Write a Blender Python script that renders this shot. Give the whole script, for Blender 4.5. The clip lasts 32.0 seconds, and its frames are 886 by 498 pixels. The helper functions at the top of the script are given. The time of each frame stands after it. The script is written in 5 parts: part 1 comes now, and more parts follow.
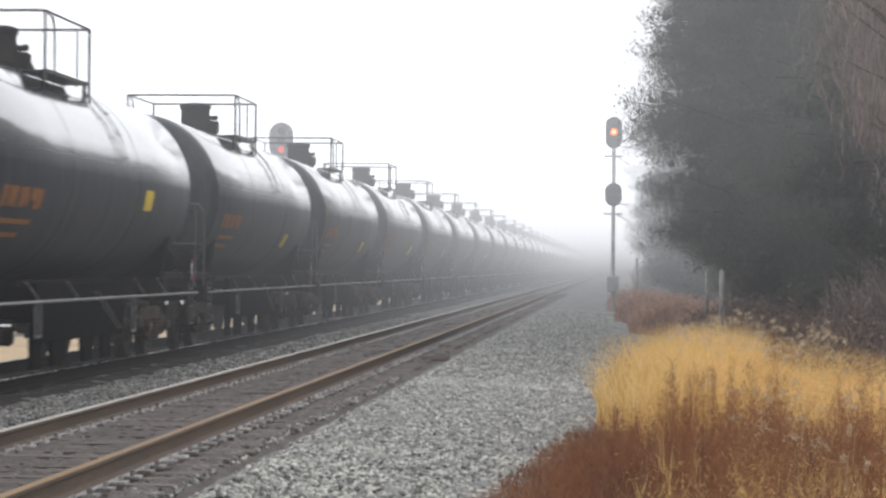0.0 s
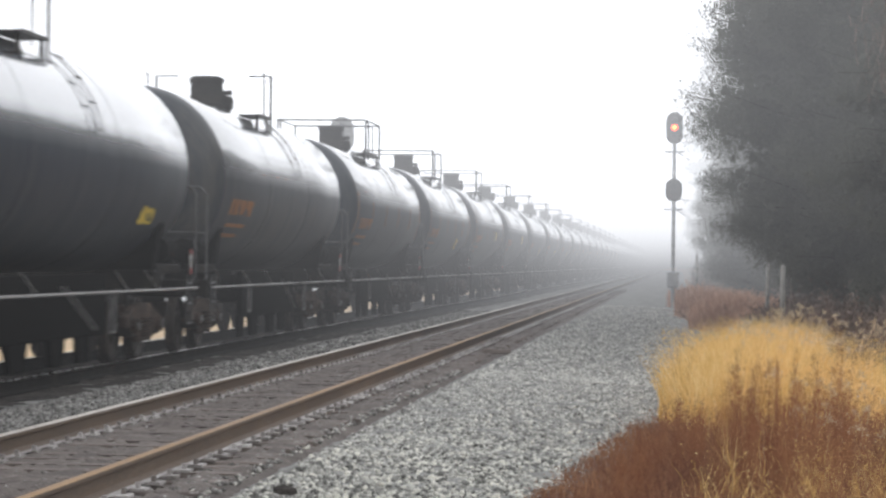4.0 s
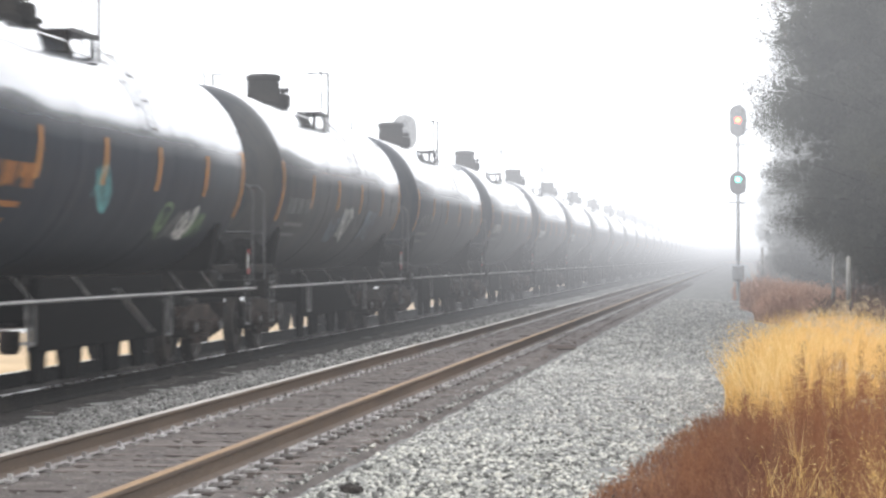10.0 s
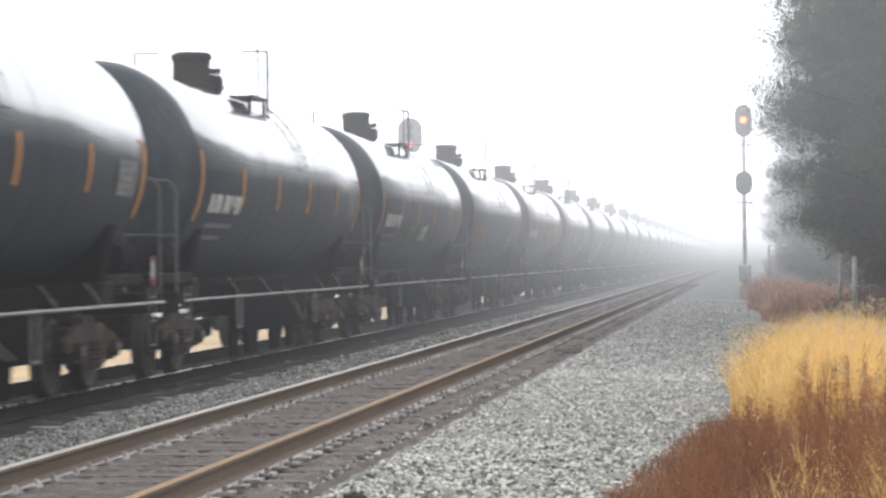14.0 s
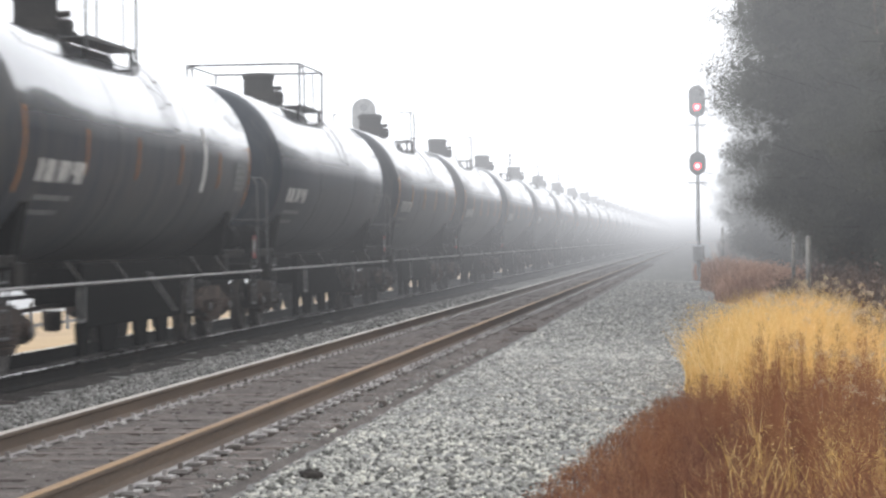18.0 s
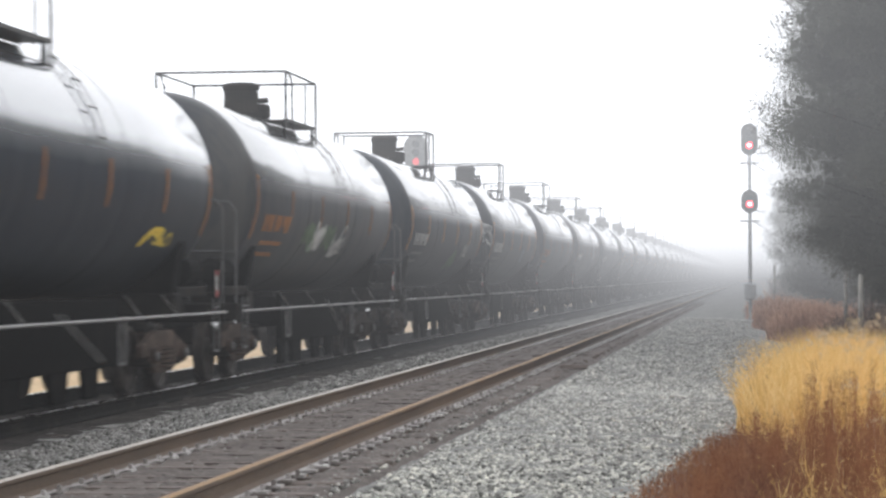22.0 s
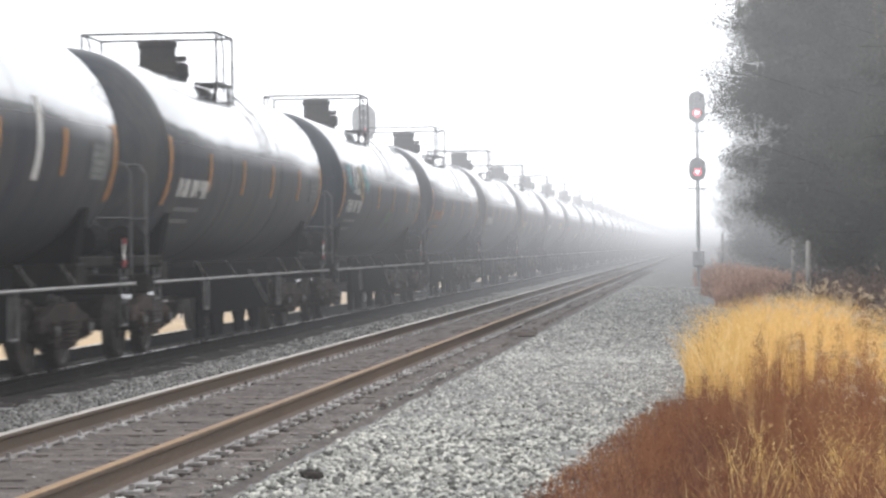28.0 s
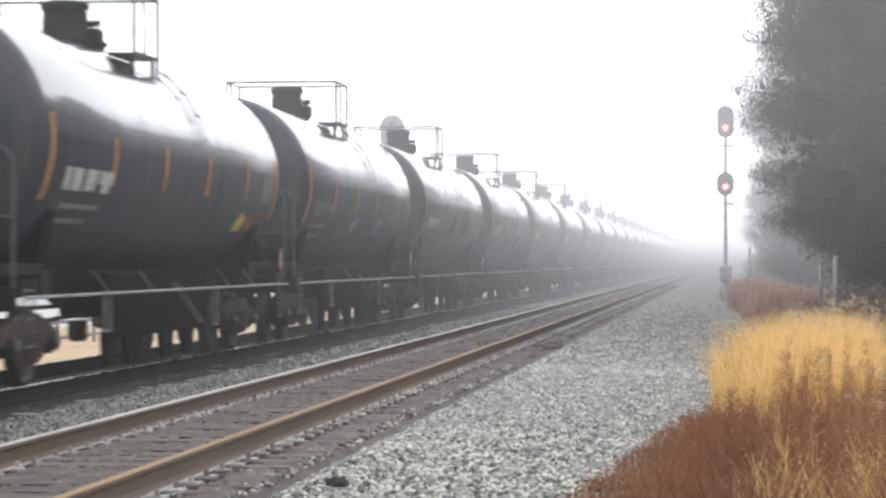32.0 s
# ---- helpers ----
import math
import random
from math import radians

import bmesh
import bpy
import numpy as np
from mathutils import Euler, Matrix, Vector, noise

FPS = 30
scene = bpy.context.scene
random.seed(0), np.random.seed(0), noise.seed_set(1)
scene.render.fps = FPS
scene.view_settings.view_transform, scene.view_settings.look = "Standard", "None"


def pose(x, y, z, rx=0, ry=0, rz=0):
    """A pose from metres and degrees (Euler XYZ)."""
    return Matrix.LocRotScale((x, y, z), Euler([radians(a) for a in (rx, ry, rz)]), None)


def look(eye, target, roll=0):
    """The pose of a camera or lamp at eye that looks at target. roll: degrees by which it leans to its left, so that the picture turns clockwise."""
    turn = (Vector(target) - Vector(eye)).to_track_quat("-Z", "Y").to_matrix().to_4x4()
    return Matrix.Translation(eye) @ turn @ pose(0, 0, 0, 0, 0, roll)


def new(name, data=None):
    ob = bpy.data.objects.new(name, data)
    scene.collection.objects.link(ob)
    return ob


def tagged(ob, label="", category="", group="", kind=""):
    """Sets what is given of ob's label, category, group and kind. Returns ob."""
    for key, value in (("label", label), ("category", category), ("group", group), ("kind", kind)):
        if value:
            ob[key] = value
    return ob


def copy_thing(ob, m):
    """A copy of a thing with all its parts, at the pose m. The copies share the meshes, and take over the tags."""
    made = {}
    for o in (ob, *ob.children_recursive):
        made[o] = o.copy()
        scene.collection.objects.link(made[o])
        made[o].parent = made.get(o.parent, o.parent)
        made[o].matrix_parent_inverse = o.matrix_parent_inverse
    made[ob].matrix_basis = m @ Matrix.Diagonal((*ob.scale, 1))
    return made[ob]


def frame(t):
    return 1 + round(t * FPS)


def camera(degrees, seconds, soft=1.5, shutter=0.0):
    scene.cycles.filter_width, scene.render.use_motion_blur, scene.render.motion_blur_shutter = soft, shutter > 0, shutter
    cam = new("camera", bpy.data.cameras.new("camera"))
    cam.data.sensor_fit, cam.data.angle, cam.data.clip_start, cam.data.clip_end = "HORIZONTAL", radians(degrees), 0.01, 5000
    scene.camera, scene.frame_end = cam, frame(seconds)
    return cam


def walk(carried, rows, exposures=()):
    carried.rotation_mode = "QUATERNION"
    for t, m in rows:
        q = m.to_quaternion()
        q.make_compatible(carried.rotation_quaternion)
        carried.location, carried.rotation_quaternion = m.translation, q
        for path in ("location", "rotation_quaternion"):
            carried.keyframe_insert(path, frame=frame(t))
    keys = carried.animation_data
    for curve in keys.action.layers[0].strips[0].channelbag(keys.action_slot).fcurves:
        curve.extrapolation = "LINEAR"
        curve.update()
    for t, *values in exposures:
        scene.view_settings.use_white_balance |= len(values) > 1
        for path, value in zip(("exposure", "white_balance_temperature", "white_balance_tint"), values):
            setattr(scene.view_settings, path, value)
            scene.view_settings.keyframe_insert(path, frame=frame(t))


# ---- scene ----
# The camera stands beside the near track and is held in the hand: eye place, and rows of (seconds, left of the track, up, lean, small sway across and up).
EYE = Vector((4.60, 0.0, 1.537))


def aim(left, up, lean, dx, dz):
    a, p = radians(left), radians(up)
    way = Vector((-math.sin(a) * math.cos(p), math.cos(a) * math.cos(p), math.sin(p)))
    eye = EYE + Vector((dx, 0, dz))
    return look(eye, eye + way * 50, lean)


cam = camera(18.66, 32.0, soft=2.7, shutter=0.4)
walk(cam, [(t, aim(a, p, r, dx, dz)) for t, a, p, r, dx, dz in [
    (0, 3.757, 0.361, 0.45, 0.018, 0.102), (0.5, 3.560, 0.243, 0.31, 0.022, 0.105), (1, 4.606, 0.898, 0.36, 0.026, 0.105), (1.5, 4.583, 1.123, 0.05, 0.017, 0.097),
    (2, 4.993, 0.774, 0.28, 0.021, 0.103), (2.5, 4.912, 0.345, 0.39, 0.024, 0.112), (4.5, 5.165, 0.209, 0.86, -0.030, 0.042), (5, 5.675, -0.581, 0.58, -0.025, 0.064),
    (5.5, 5.867, -0.390, 0.31, -0.036, 0.064), (6, 6.007, -0.479, 0.48, -0.027, 0.055), (6.5, 5.874, -0.353, 0.48, -0.016, 0.054), (7, 6.185, -0.441, 0.10, -0.029, 0.055),
    (7.5, 6.364, -0.646, -0.02, -0.018, 0.066), (8, 6.460, -0.278, -0.01, -0.019, 0.055), (8.5, 6.091, -0.391, 0.12, -0.018, 0.061), (9, 6.164, -0.170, 0.01, -0.018, 0.062),
    (9.5, 6.224, -0.053, -0.14, -0.019, 0.066), (10, 6.379, 0.185, -0.08, -0.009, 0.058), (10.5, 6.120, 0.064, 0.16, 0.004, 0.069), (11, 6.418, 0.285, -0.24, 0.033, 0.107),
    (11.5, 6.818, 0.261, -0.65, 0.046, 0.112), (12, 6.937, 0.476, -0.89, 0.041, 0.112), (12.5, 6.901, 0.193, -0.51, 0.037, 0.105), (13, 6.535, -0.121, -0.30, -0.018, 0.060),
    (13.5, 6.447, 0.074, -0.43, -0.034, 0.060), (14, 6.542, 0.222, -0.66, 0.034, 0.102), (14.5, 7.009, 0.331, -0.44, 0.031, 0.108), (15, 6.856, 0.251, -0.25, 0.025, 0.101),
    (15.5, 6.676, 0.349, -0.31, 0.028, 0.106), (17.5, 5.367, 0.377, -0.95, 0.014, 0.081), (18, 5.564, -0.182, -0.72, 0.020, 0.067), (18.5, 5.622, -0.279, -0.07, 0.007, 0.061),
    (19, 6.062, 0.258, 0.28, 0.015, 0.062), (19.5, 6.116, 0.477, -0.06, 0.006, 0.053), (20, 6.762, 0.748, -0.29, -0.002, 0.058), (20.5, 6.342, 0.553, -0.25, 0.004, 0.054),
    (21, 6.707, 0.529, -0.31, 0.012, 0.065), (21.5, 7.034, 0.553, -0.33, 0.011, 0.064), (22, 6.639, 0.611, -0.39, 0.008, 0.062), (22.5, 6.795, 0.467, -0.24, 0.009, 0.059),
    (23, 6.730, 0.475, 0.01, 0.008, 0.057), (23.5, 6.446, 0.569, -0.16, 0.007, 0.057), (24, 6.541, 0.630, -0.69, 0.004, 0.048), (24.5, 6.213, 0.309, -0.26, 0.018, 0.053),
    (25, 5.721, -0.013, 0.13, 0.014, 0.027), (25.5, 5.909, -0.080, -0.05, -0.002, 0.012), (26, 6.135, 0.200, -0.24, 0.000, 0.013), (26.5, 5.900, 0.077, -0.17, 0.008, 0.021),
    (28.5, 5.641, -0.022, -0.91, 0.013, 0.013), (29, 5.946, 0.361, -0.98, 0.009, 0.004), (29.5, 6.137, 0.055, -0.63, 0.011, -0.003), (30, 6.046, -0.025, -0.41, 0.008, 0.006),
    (30.5, 6.294, 0.223, -0.66, 0.000, 0.000), (31, 5.959, 0.327, -0.47, 0.005, 0.008), (31.5, 5.823, 0.107, -0.26, 0.007, -0.004), (32, 6.121, 0.232, -0.04, 0.004, -0.001),
]],
     exposures=[(0, 0.0), (1, -0.06), (2, -0.25), (2.5, -0.22), (4.5, 0.35), (5.5, 0.86), (7, 0.8), (9.2, 0.77), (10, 0.64), (11, 0.46), (15.5, 0.45), (17.5, 0.32), (18.6, 0.36), (19.2, 0.53), (20, 0.22), (21, 0.08), (22, 0.18), (24, 0.24), (25, 0.47), (26, 0.5), (29, 0.44), (30, 0.55), (32, 0.42)])

# ---- daylight in fog ----
# thin fog close by, thicker further along and towards the west; its own glow stands for scattered daylight, grey low
# down, bright higher up
FOG_THIN, FOG_THICK, FOG_LOW, FOG_HIGH = 0.0012, 0.0074, 0.37, 1.3
world = bpy.data.worlds.new("foggy_sky")
scene.world = world
world.use_nodes = True
wn, wl = world.node_tree.nodes, world.node_tree.links
wn.clear()
sky = wn.new("ShaderNodeTexSky")
sky.sky_type, sky.sun_disc, sky.sun_elevation, sky.sun_rotation = "NISHITA", False, radians(38), radians(200)
background = wn.new("ShaderNodeBackground")
background.inputs["Strength"].default_value = 0.1
spot, along, thick, shine = wn.new("ShaderNodeNewGeometry"), wn.new("ShaderNodeVectorMath"), wn.new("ShaderNodeMapRange"), wn.new("ShaderNodeMath")
high, split = wn.new("ShaderNodeMapRange"), wn.new("ShaderNodeSeparateXYZ")
along.operation, shine.operation = "DOT_PRODUCT", "MULTIPLY"
along.inputs[1].default_value = (-1.2, 1.0, 0.0)
thick.inputs["From Min"].default_value, thick.inputs["From Max"].default_value = 28, 84
thick.inputs["To Min"].default_value, thick.inputs["To Max"].default_value = FOG_THIN, FOG_THICK
high.inputs["From Min"].default_value, high.inputs["From Max"].default_value = 0.9, 5.2
high.inputs["To Min"].default_value, high.inputs["To Max"].default_value = FOG_LOW, FOG_HIGH
wl.new(spot.outputs["Position"], along.inputs[0])
wl.new(spot.outputs["Position"], split.inputs[0])
wl.new(along.outputs["Value"], thick.inputs["Value"])
wl.new(split.outputs["Z"], high.inputs["Value"])
wl.new(thick.outputs[0], shine.inputs[0])
wl.new(high.outputs[0], shine.inputs[1])
absorb = wn.new("ShaderNodeVolumeAbsorption")
absorb.inputs["Color"].default_value = (0, 0, 0, 1)
wl.new(thick.outputs[0], absorb.inputs["Density"])
lit = wn.new("ShaderNodeEmission")
lit.inputs["Color"].default_value = (0.965, 0.985, 1.035, 1)
wl.new(shine.outputs[0], lit.inputs["Strength"])
both = wn.new("ShaderNodeAddShader")
world_out = wn.new("ShaderNodeOutputWorld")
wl.new(sky.outputs[0], background.inputs["Color"])
wl.new(background.outputs[0], world_out.inputs["Surface"])
wl.new(absorb.outputs[0], both.inputs[0])
wl.new(lit.outputs[0], both.inputs[1])
wl.new(both.outputs[0], world_out.inputs["Volume"])
world.cycles.volume_step_size = 20.0
sun = new("sun", bpy.data.lights.new("sun", "SUN"))
sun.data.energy, sun.data.angle, sun.data.color = 0.8, radians(40), (1.0, 0.97, 0.93)
sun.matrix_basis = look((0, 0, 60), (14, 36, 0))


# ---- materials ----
def material(name, colors, rough=0.7, metal=0.0, scale=4.0, grain=60.0, bump=0.3, depth=0.01, coords="Object",
             island=0.0, random_tint=0.0, stretch=(1, 1, 1), coat=0.0, rough_span=0.12, specular=0.5):
    """Two scales of colour noise between three colours, grain relief, uneven gloss."""
    m = bpy.data.materials.new(name)
    m.use_nodes = True
    n, l = m.node_tree.nodes, m.node_tree.links
    shader = n["Principled BSDF"]
    tc, mp = n.new("ShaderNodeTexCoord"), n.new("ShaderNodeMapping")
    mp.inputs["Scale"].default_value = stretch
    l.new(tc.outputs[coords], mp.inputs["Vector"])
    big, small = n.new("ShaderNodeTexNoise"), n.new("ShaderNodeTexNoise")
    for tex, s, d in ((big, scale, 5), (small, grain, 3)):
        tex.inputs["Scale"].default_value, tex.inputs["Detail"].default_value = s, d
        l.new(mp.outputs[0], tex.inputs["Vector"])
    mix = n.new("ShaderNodeMath")
    mix.operation = "MULTIPLY_ADD"
    mix.inputs[1].default_value = 0.35
    l.new(small.outputs["Fac"], mix.inputs[0])
    scaled = n.new("ShaderNodeMath")
    scaled.operation = "MULTIPLY"
    scaled.inputs[1].default_value = 0.65
    l.new(big.outputs["Fac"], scaled.inputs[0])
    l.new(scaled.outputs[0], mix.inputs[2])
    last = mix.outputs[0]
    if island or random_tint:
        pick = n.new("ShaderNodeNewGeometry") if island else n.new("ShaderNodeObjectInfo")
        out = pick.outputs["Random Per Island"] if island else pick.outputs["Random"]
        span = n.new("ShaderNodeMath")
        span.operation = "MULTIPLY_ADD"
        span.inputs[1].default_value = island or random_tint
        l.new(out, span.inputs[0])
        less = n.new("ShaderNodeMath")
        less.operation = "SUBTRACT"
        less.inputs[1].default_value = 0.5 * (island or random_tint)
        l.new(last, less.inputs[0])
        l.new(less.outputs[0], span.inputs[2])
        last = span.outputs[0]
    ramp = n.new("ShaderNodeValToRGB")
    spots = (0.3, 0.5, 0.7) if len(colors) == 3 else tuple(0.25 + 0.5 * i / (len(colors) - 1) for i in range(len(colors)))
    while len(ramp.color_ramp.elements) < len(colors):
        ramp.color_ramp.elements.new(0.5)
    for e, c, s in zip(ramp.color_ramp.elements, colors, spots):
        e.position, e.color = s, (*c, 1)
    l.new(last, ramp.inputs["Fac"])
    l.new(ramp.outputs[0], shader.inputs["Base Color"])
    gloss = n.new("ShaderNodeMapRange")
    gloss.inputs["To Min"].default_value, gloss.inputs["To Max"].default_value = max(0.02, rough - rough_span), min(1, rough + rough_span)
    l.new(big.outputs["Fac"], gloss.inputs["Value"])
    l.new(gloss.outputs[0], shader.inputs["Roughness"])
    shader.inputs["Metallic"].default_value = metal
    shader.inputs["Specular IOR Level"].default_value = specular
    shader.inputs["Coat Weight"].default_value = coat
    if bump:
        bp = n.new("ShaderNodeBump")
        bp.inputs["Strength"].default_value, bp.inputs["Distance"].default_value = bump, depth
        l.new(small.outputs["Fac"], bp.inputs["Height"])
        l.new(bp.outputs[0], shader.inputs["Normal"])
    return m


def let_through(m, share_through):
    """Lets light through thin dry leaves."""
    n, l = m.node_tree.nodes, m.node_tree.links
    shader, out = n["Principled BSDF"], n["Material Output"]
    thin, mixed = n.new("ShaderNodeBsdfTranslucent"), n.new("ShaderNodeMixShader")
    mixed.inputs[0].default_value = share_through
    l.new(shader.inputs["Base Color"].links[0].from_socket, thin.inputs["Color"])
    l.new(shader.outputs[0], mixed.inputs[1])
    l.new(thin.outputs[0], mixed.inputs[2])
    l.new(mixed.outputs[0], out.inputs["Surface"])
    return m


def glow(name, color, strength):
    m = bpy.data.materials.new(name)
    m.use_nodes = True
    shader = m.node_tree.nodes["Principled BSDF"]
    shader.inputs["Base Color"].default_value = (*[0.5 * c for c in color], 1)
    shader.inputs["Roughness"].default_value = 0.15
    shader.inputs["Emission Color"].default_value = (*color, 1)
    shader.inputs["Emission Strength"].default_value = strength
    return m


M_TANK = material("black_tank_paint", [(0.015, 0.021, 0.029), (0.028, 0.034, 0.044), (0.062, 0.062, 0.062)], 0.17, scale=1.1, grain=9,
                  bump=0.015, depth=0.01, random_tint=0.25, stretch=(0.6, 2.2, 0.35), rough_span=0.07)


def sky_sheen_top(m, level):
    """Puts a sky reflection's edge into the gloss: shinier above this height, duller below it and on the domed ends; an
    uneven edge.
    """
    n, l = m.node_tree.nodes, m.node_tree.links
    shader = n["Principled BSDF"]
    tc, xyz, edge_noise = n.new("ShaderNodeTexCoord"), n.new("ShaderNodeSeparateXYZ"), n.new("ShaderNodeTexNoise")
    edge_noise.inputs["Scale"].default_value = 1.3
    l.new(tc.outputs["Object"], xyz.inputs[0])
    l.new(tc.outputs["Object"], edge_noise.inputs["Vector"])
    edge, sheen_mask = n.new("ShaderNodeMath"), n.new("ShaderNodeMapRange")
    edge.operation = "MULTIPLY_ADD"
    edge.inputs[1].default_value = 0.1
    l.new(edge_noise.outputs["Fac"], edge.inputs[0])
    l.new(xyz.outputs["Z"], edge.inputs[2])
    sheen_mask.inputs["From Min"].default_value, sheen_mask.inputs["From Max"].default_value = level + 0.25, level + 0.72
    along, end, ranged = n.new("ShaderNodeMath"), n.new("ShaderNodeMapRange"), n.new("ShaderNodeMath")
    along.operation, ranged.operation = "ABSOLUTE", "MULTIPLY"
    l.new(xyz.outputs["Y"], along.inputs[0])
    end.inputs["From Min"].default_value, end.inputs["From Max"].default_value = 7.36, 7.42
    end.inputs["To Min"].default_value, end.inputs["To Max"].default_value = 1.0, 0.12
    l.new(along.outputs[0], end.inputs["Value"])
    l.new(edge.outputs[0], sheen_mask.inputs["Value"])
    l.new(sheen_mask.outputs[0], ranged.inputs[0])
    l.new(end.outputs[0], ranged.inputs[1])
    for socket, dull_value, sheen_value in (("Roughness", 0.36, 0.16), ("Specular IOR Level", 0.11, 0.8), ("Coat Weight", 0.0, 1.0), ("IOR", 1.4, 1.6)):
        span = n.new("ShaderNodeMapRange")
        span.inputs["To Min"].default_value, span.inputs["To Max"].default_value = dull_value, sheen_value
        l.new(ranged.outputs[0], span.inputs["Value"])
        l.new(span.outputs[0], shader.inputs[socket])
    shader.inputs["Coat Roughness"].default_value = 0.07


sky_sheen_top(M_TANK, 2.6)
M_FRAME = material("dusty_black_steel", [(0.008, 0.008, 0.008), (0.015, 0.014, 0.013), (0.04, 0.035, 0.03)], 0.75, scale=2.5, grain=40, bump=0.2, specular=0.08)
# near-black: the shade under and between the cars is put into this colour
M_SHADE_BLACK = material("shade_black_steel", [(0.003, 0.003, 0.003), (0.006, 0.006, 0.006), (0.014, 0.013, 0.012)], 0.85, scale=2.5, grain=40, bump=0.3, specular=0.05)
M_TRUCK = material("rusty_cast_steel", [(0.014, 0.011, 0.009), (0.038, 0.028, 0.023), (0.1, 0.072, 0.058)], 0.8, scale=3, grain=45, bump=0.35, random_tint=0.2, specular=0.25)
M_WHEEL = material("greasy_wheel_steel", [(0.012, 0.01, 0.009), (0.025, 0.02, 0.017), (0.06, 0.046, 0.036)], 0.6, metal=0.1, scale=5, grain=50)
M_TREAD = material("polished_steel", [(0.42, 0.41, 0.4), (0.55, 0.54, 0.52), (0.65, 0.64, 0.62)], 0.28, metal=1.0, scale=6, grain=80, bump=0.05)
M_RAILING = material("grey_railing_steel", [(0.06, 0.06, 0.06), (0.11, 0.11, 0.11), (0.2, 0.19, 0.18)], 0.5, scale=5, grain=60, bump=0.1)
M_CAGE = material("dark_worn_railing_steel", [(0.03, 0.03, 0.031), (0.055, 0.055, 0.056), (0.1, 0.1, 0.1)], 0.55, scale=5, grain=60, bump=0.1)
M_HANDRAIL = material("worn_handrail_steel", [(0.16, 0.16, 0.16), (0.24, 0.235, 0.23), (0.34, 0.33, 0.32)], 0.45, scale=3, grain=50, bump=0.1)
M_ORANGE = material("orange_reflective_film", [(0.36, 0.15, 0.03), (0.48, 0.21, 0.04), (0.6, 0.29, 0.07)], 0.45, scale=4, grain=40, bump=0.02)
M_DULL_ORANGE = material("faded_orange_paint", [(0.16, 0.065, 0.02), (0.28, 0.11, 0.025), (0.4, 0.17, 0.04)], 0.6, scale=5, grain=30, bump=0.02)
M_YELLOW = material("yellow_film", [(0.6, 0.42, 0.03), (0.72, 0.52, 0.04), (0.8, 0.6, 0.08)], 0.45, scale=4, grain=40, bump=0.02)
M_WHITE = material("dusty_white_paint", [(0.3, 0.3, 0.29), (0.48, 0.48, 0.46), (0.62, 0.62, 0.6)], 0.55, scale=6, grain=40, bump=0.03)
M_GREYMARK = material("dirty_grey_paint", [(0.07, 0.075, 0.075), (0.13, 0.135, 0.135), (0.24, 0.245, 0.24)], 0.6, scale=6, grain=40, bump=0.03)
M_DATALINE = material("faded_stencil_grey", [(0.06, 0.065, 0.065), (0.09, 0.095, 0.095), (0.14, 0.145, 0.145)], 0.6, scale=6, grain=40, bump=0.02)
M_SPRAY = material("white_spray_paint", [(0.4, 0.4, 0.39), (0.6, 0.6, 0.58), (0.74, 0.74, 0.72)], 0.55, scale=6, grain=40, bump=0.02)
M_TAN_MARK = material("faded_tan_paint", [(0.2, 0.17, 0.1), (0.33, 0.28, 0.17), (0.46, 0.4, 0.26)], 0.6, scale=6, grain=40, bump=0.02)
M_GREEN = material("green_spray_paint", [(0.07, 0.13, 0.07), (0.13, 0.2, 0.11), (0.22, 0.3, 0.18)], 0.6, scale=6, grain=40, bump=0.02)
M_BLUEGREY = material("pale_blue_spray_paint", [(0.1, 0.13, 0.17), (0.17, 0.21, 0.26), (0.28, 0.33, 0.38)], 0.6, scale=6, grain=40, bump=0.02)
M_TEAL = material("teal_spray_paint", [(0.05, 0.2, 0.22), (0.1, 0.32, 0.34), (0.2, 0.45, 0.45)], 0.55, scale=6, grain=40, bump=0.02)
M_RED = material("red_reflective_film", [(0.2, 0.02, 0.022), (0.3, 0.035, 0.035), (0.4, 0.08, 0.07)], 0.4, scale=6, grain=50, bump=0.02)
M_RUST_RAIL = material("rusty_rail_steel", [(0.052, 0.034, 0.022), (0.09, 0.06, 0.038), (0.14, 0.097, 0.065)], 0.72, scale=3, grain=70, bump=0.25, stretch=(1, 0.15, 1))
M_TAN_HEAD = material("lightly_rusted_rail_head", [(0.16, 0.09, 0.034), (0.24, 0.14, 0.056), (0.33, 0.205, 0.095)], 0.55, metal=0.1, specular=0.3, scale=2, grain=60, bump=0.08, stretch=(1, 0.12, 1))
M_WORN_HEAD = material("dull_worn_rail_head", [(0.3, 0.265, 0.22), (0.42, 0.38, 0.33), (0.52, 0.48, 0.43)], 0.45, metal=0.5, scale=2, grain=60, bump=0.08, stretch=(1, 0.12, 1))
M_TIE = material("weathered_wood", [(0.06, 0.046, 0.04), (0.11, 0.088, 0.077), (0.2, 0.168, 0.148)], 0.9, scale=2.2, grain=22, bump=0.6, depth=0.012,
                 stretch=(0.5, 5, 3), random_tint=0.3)
M_PLATE = material("rusty_tie_plate", [(0.16, 0.14, 0.125), (0.3, 0.28, 0.265), (0.5, 0.48, 0.46)], 0.6, metal=0.1, scale=4, grain=50, bump=0.2, island=0.35)
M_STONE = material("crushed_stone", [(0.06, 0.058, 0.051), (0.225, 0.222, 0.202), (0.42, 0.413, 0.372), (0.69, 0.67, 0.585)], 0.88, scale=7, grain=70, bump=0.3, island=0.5)
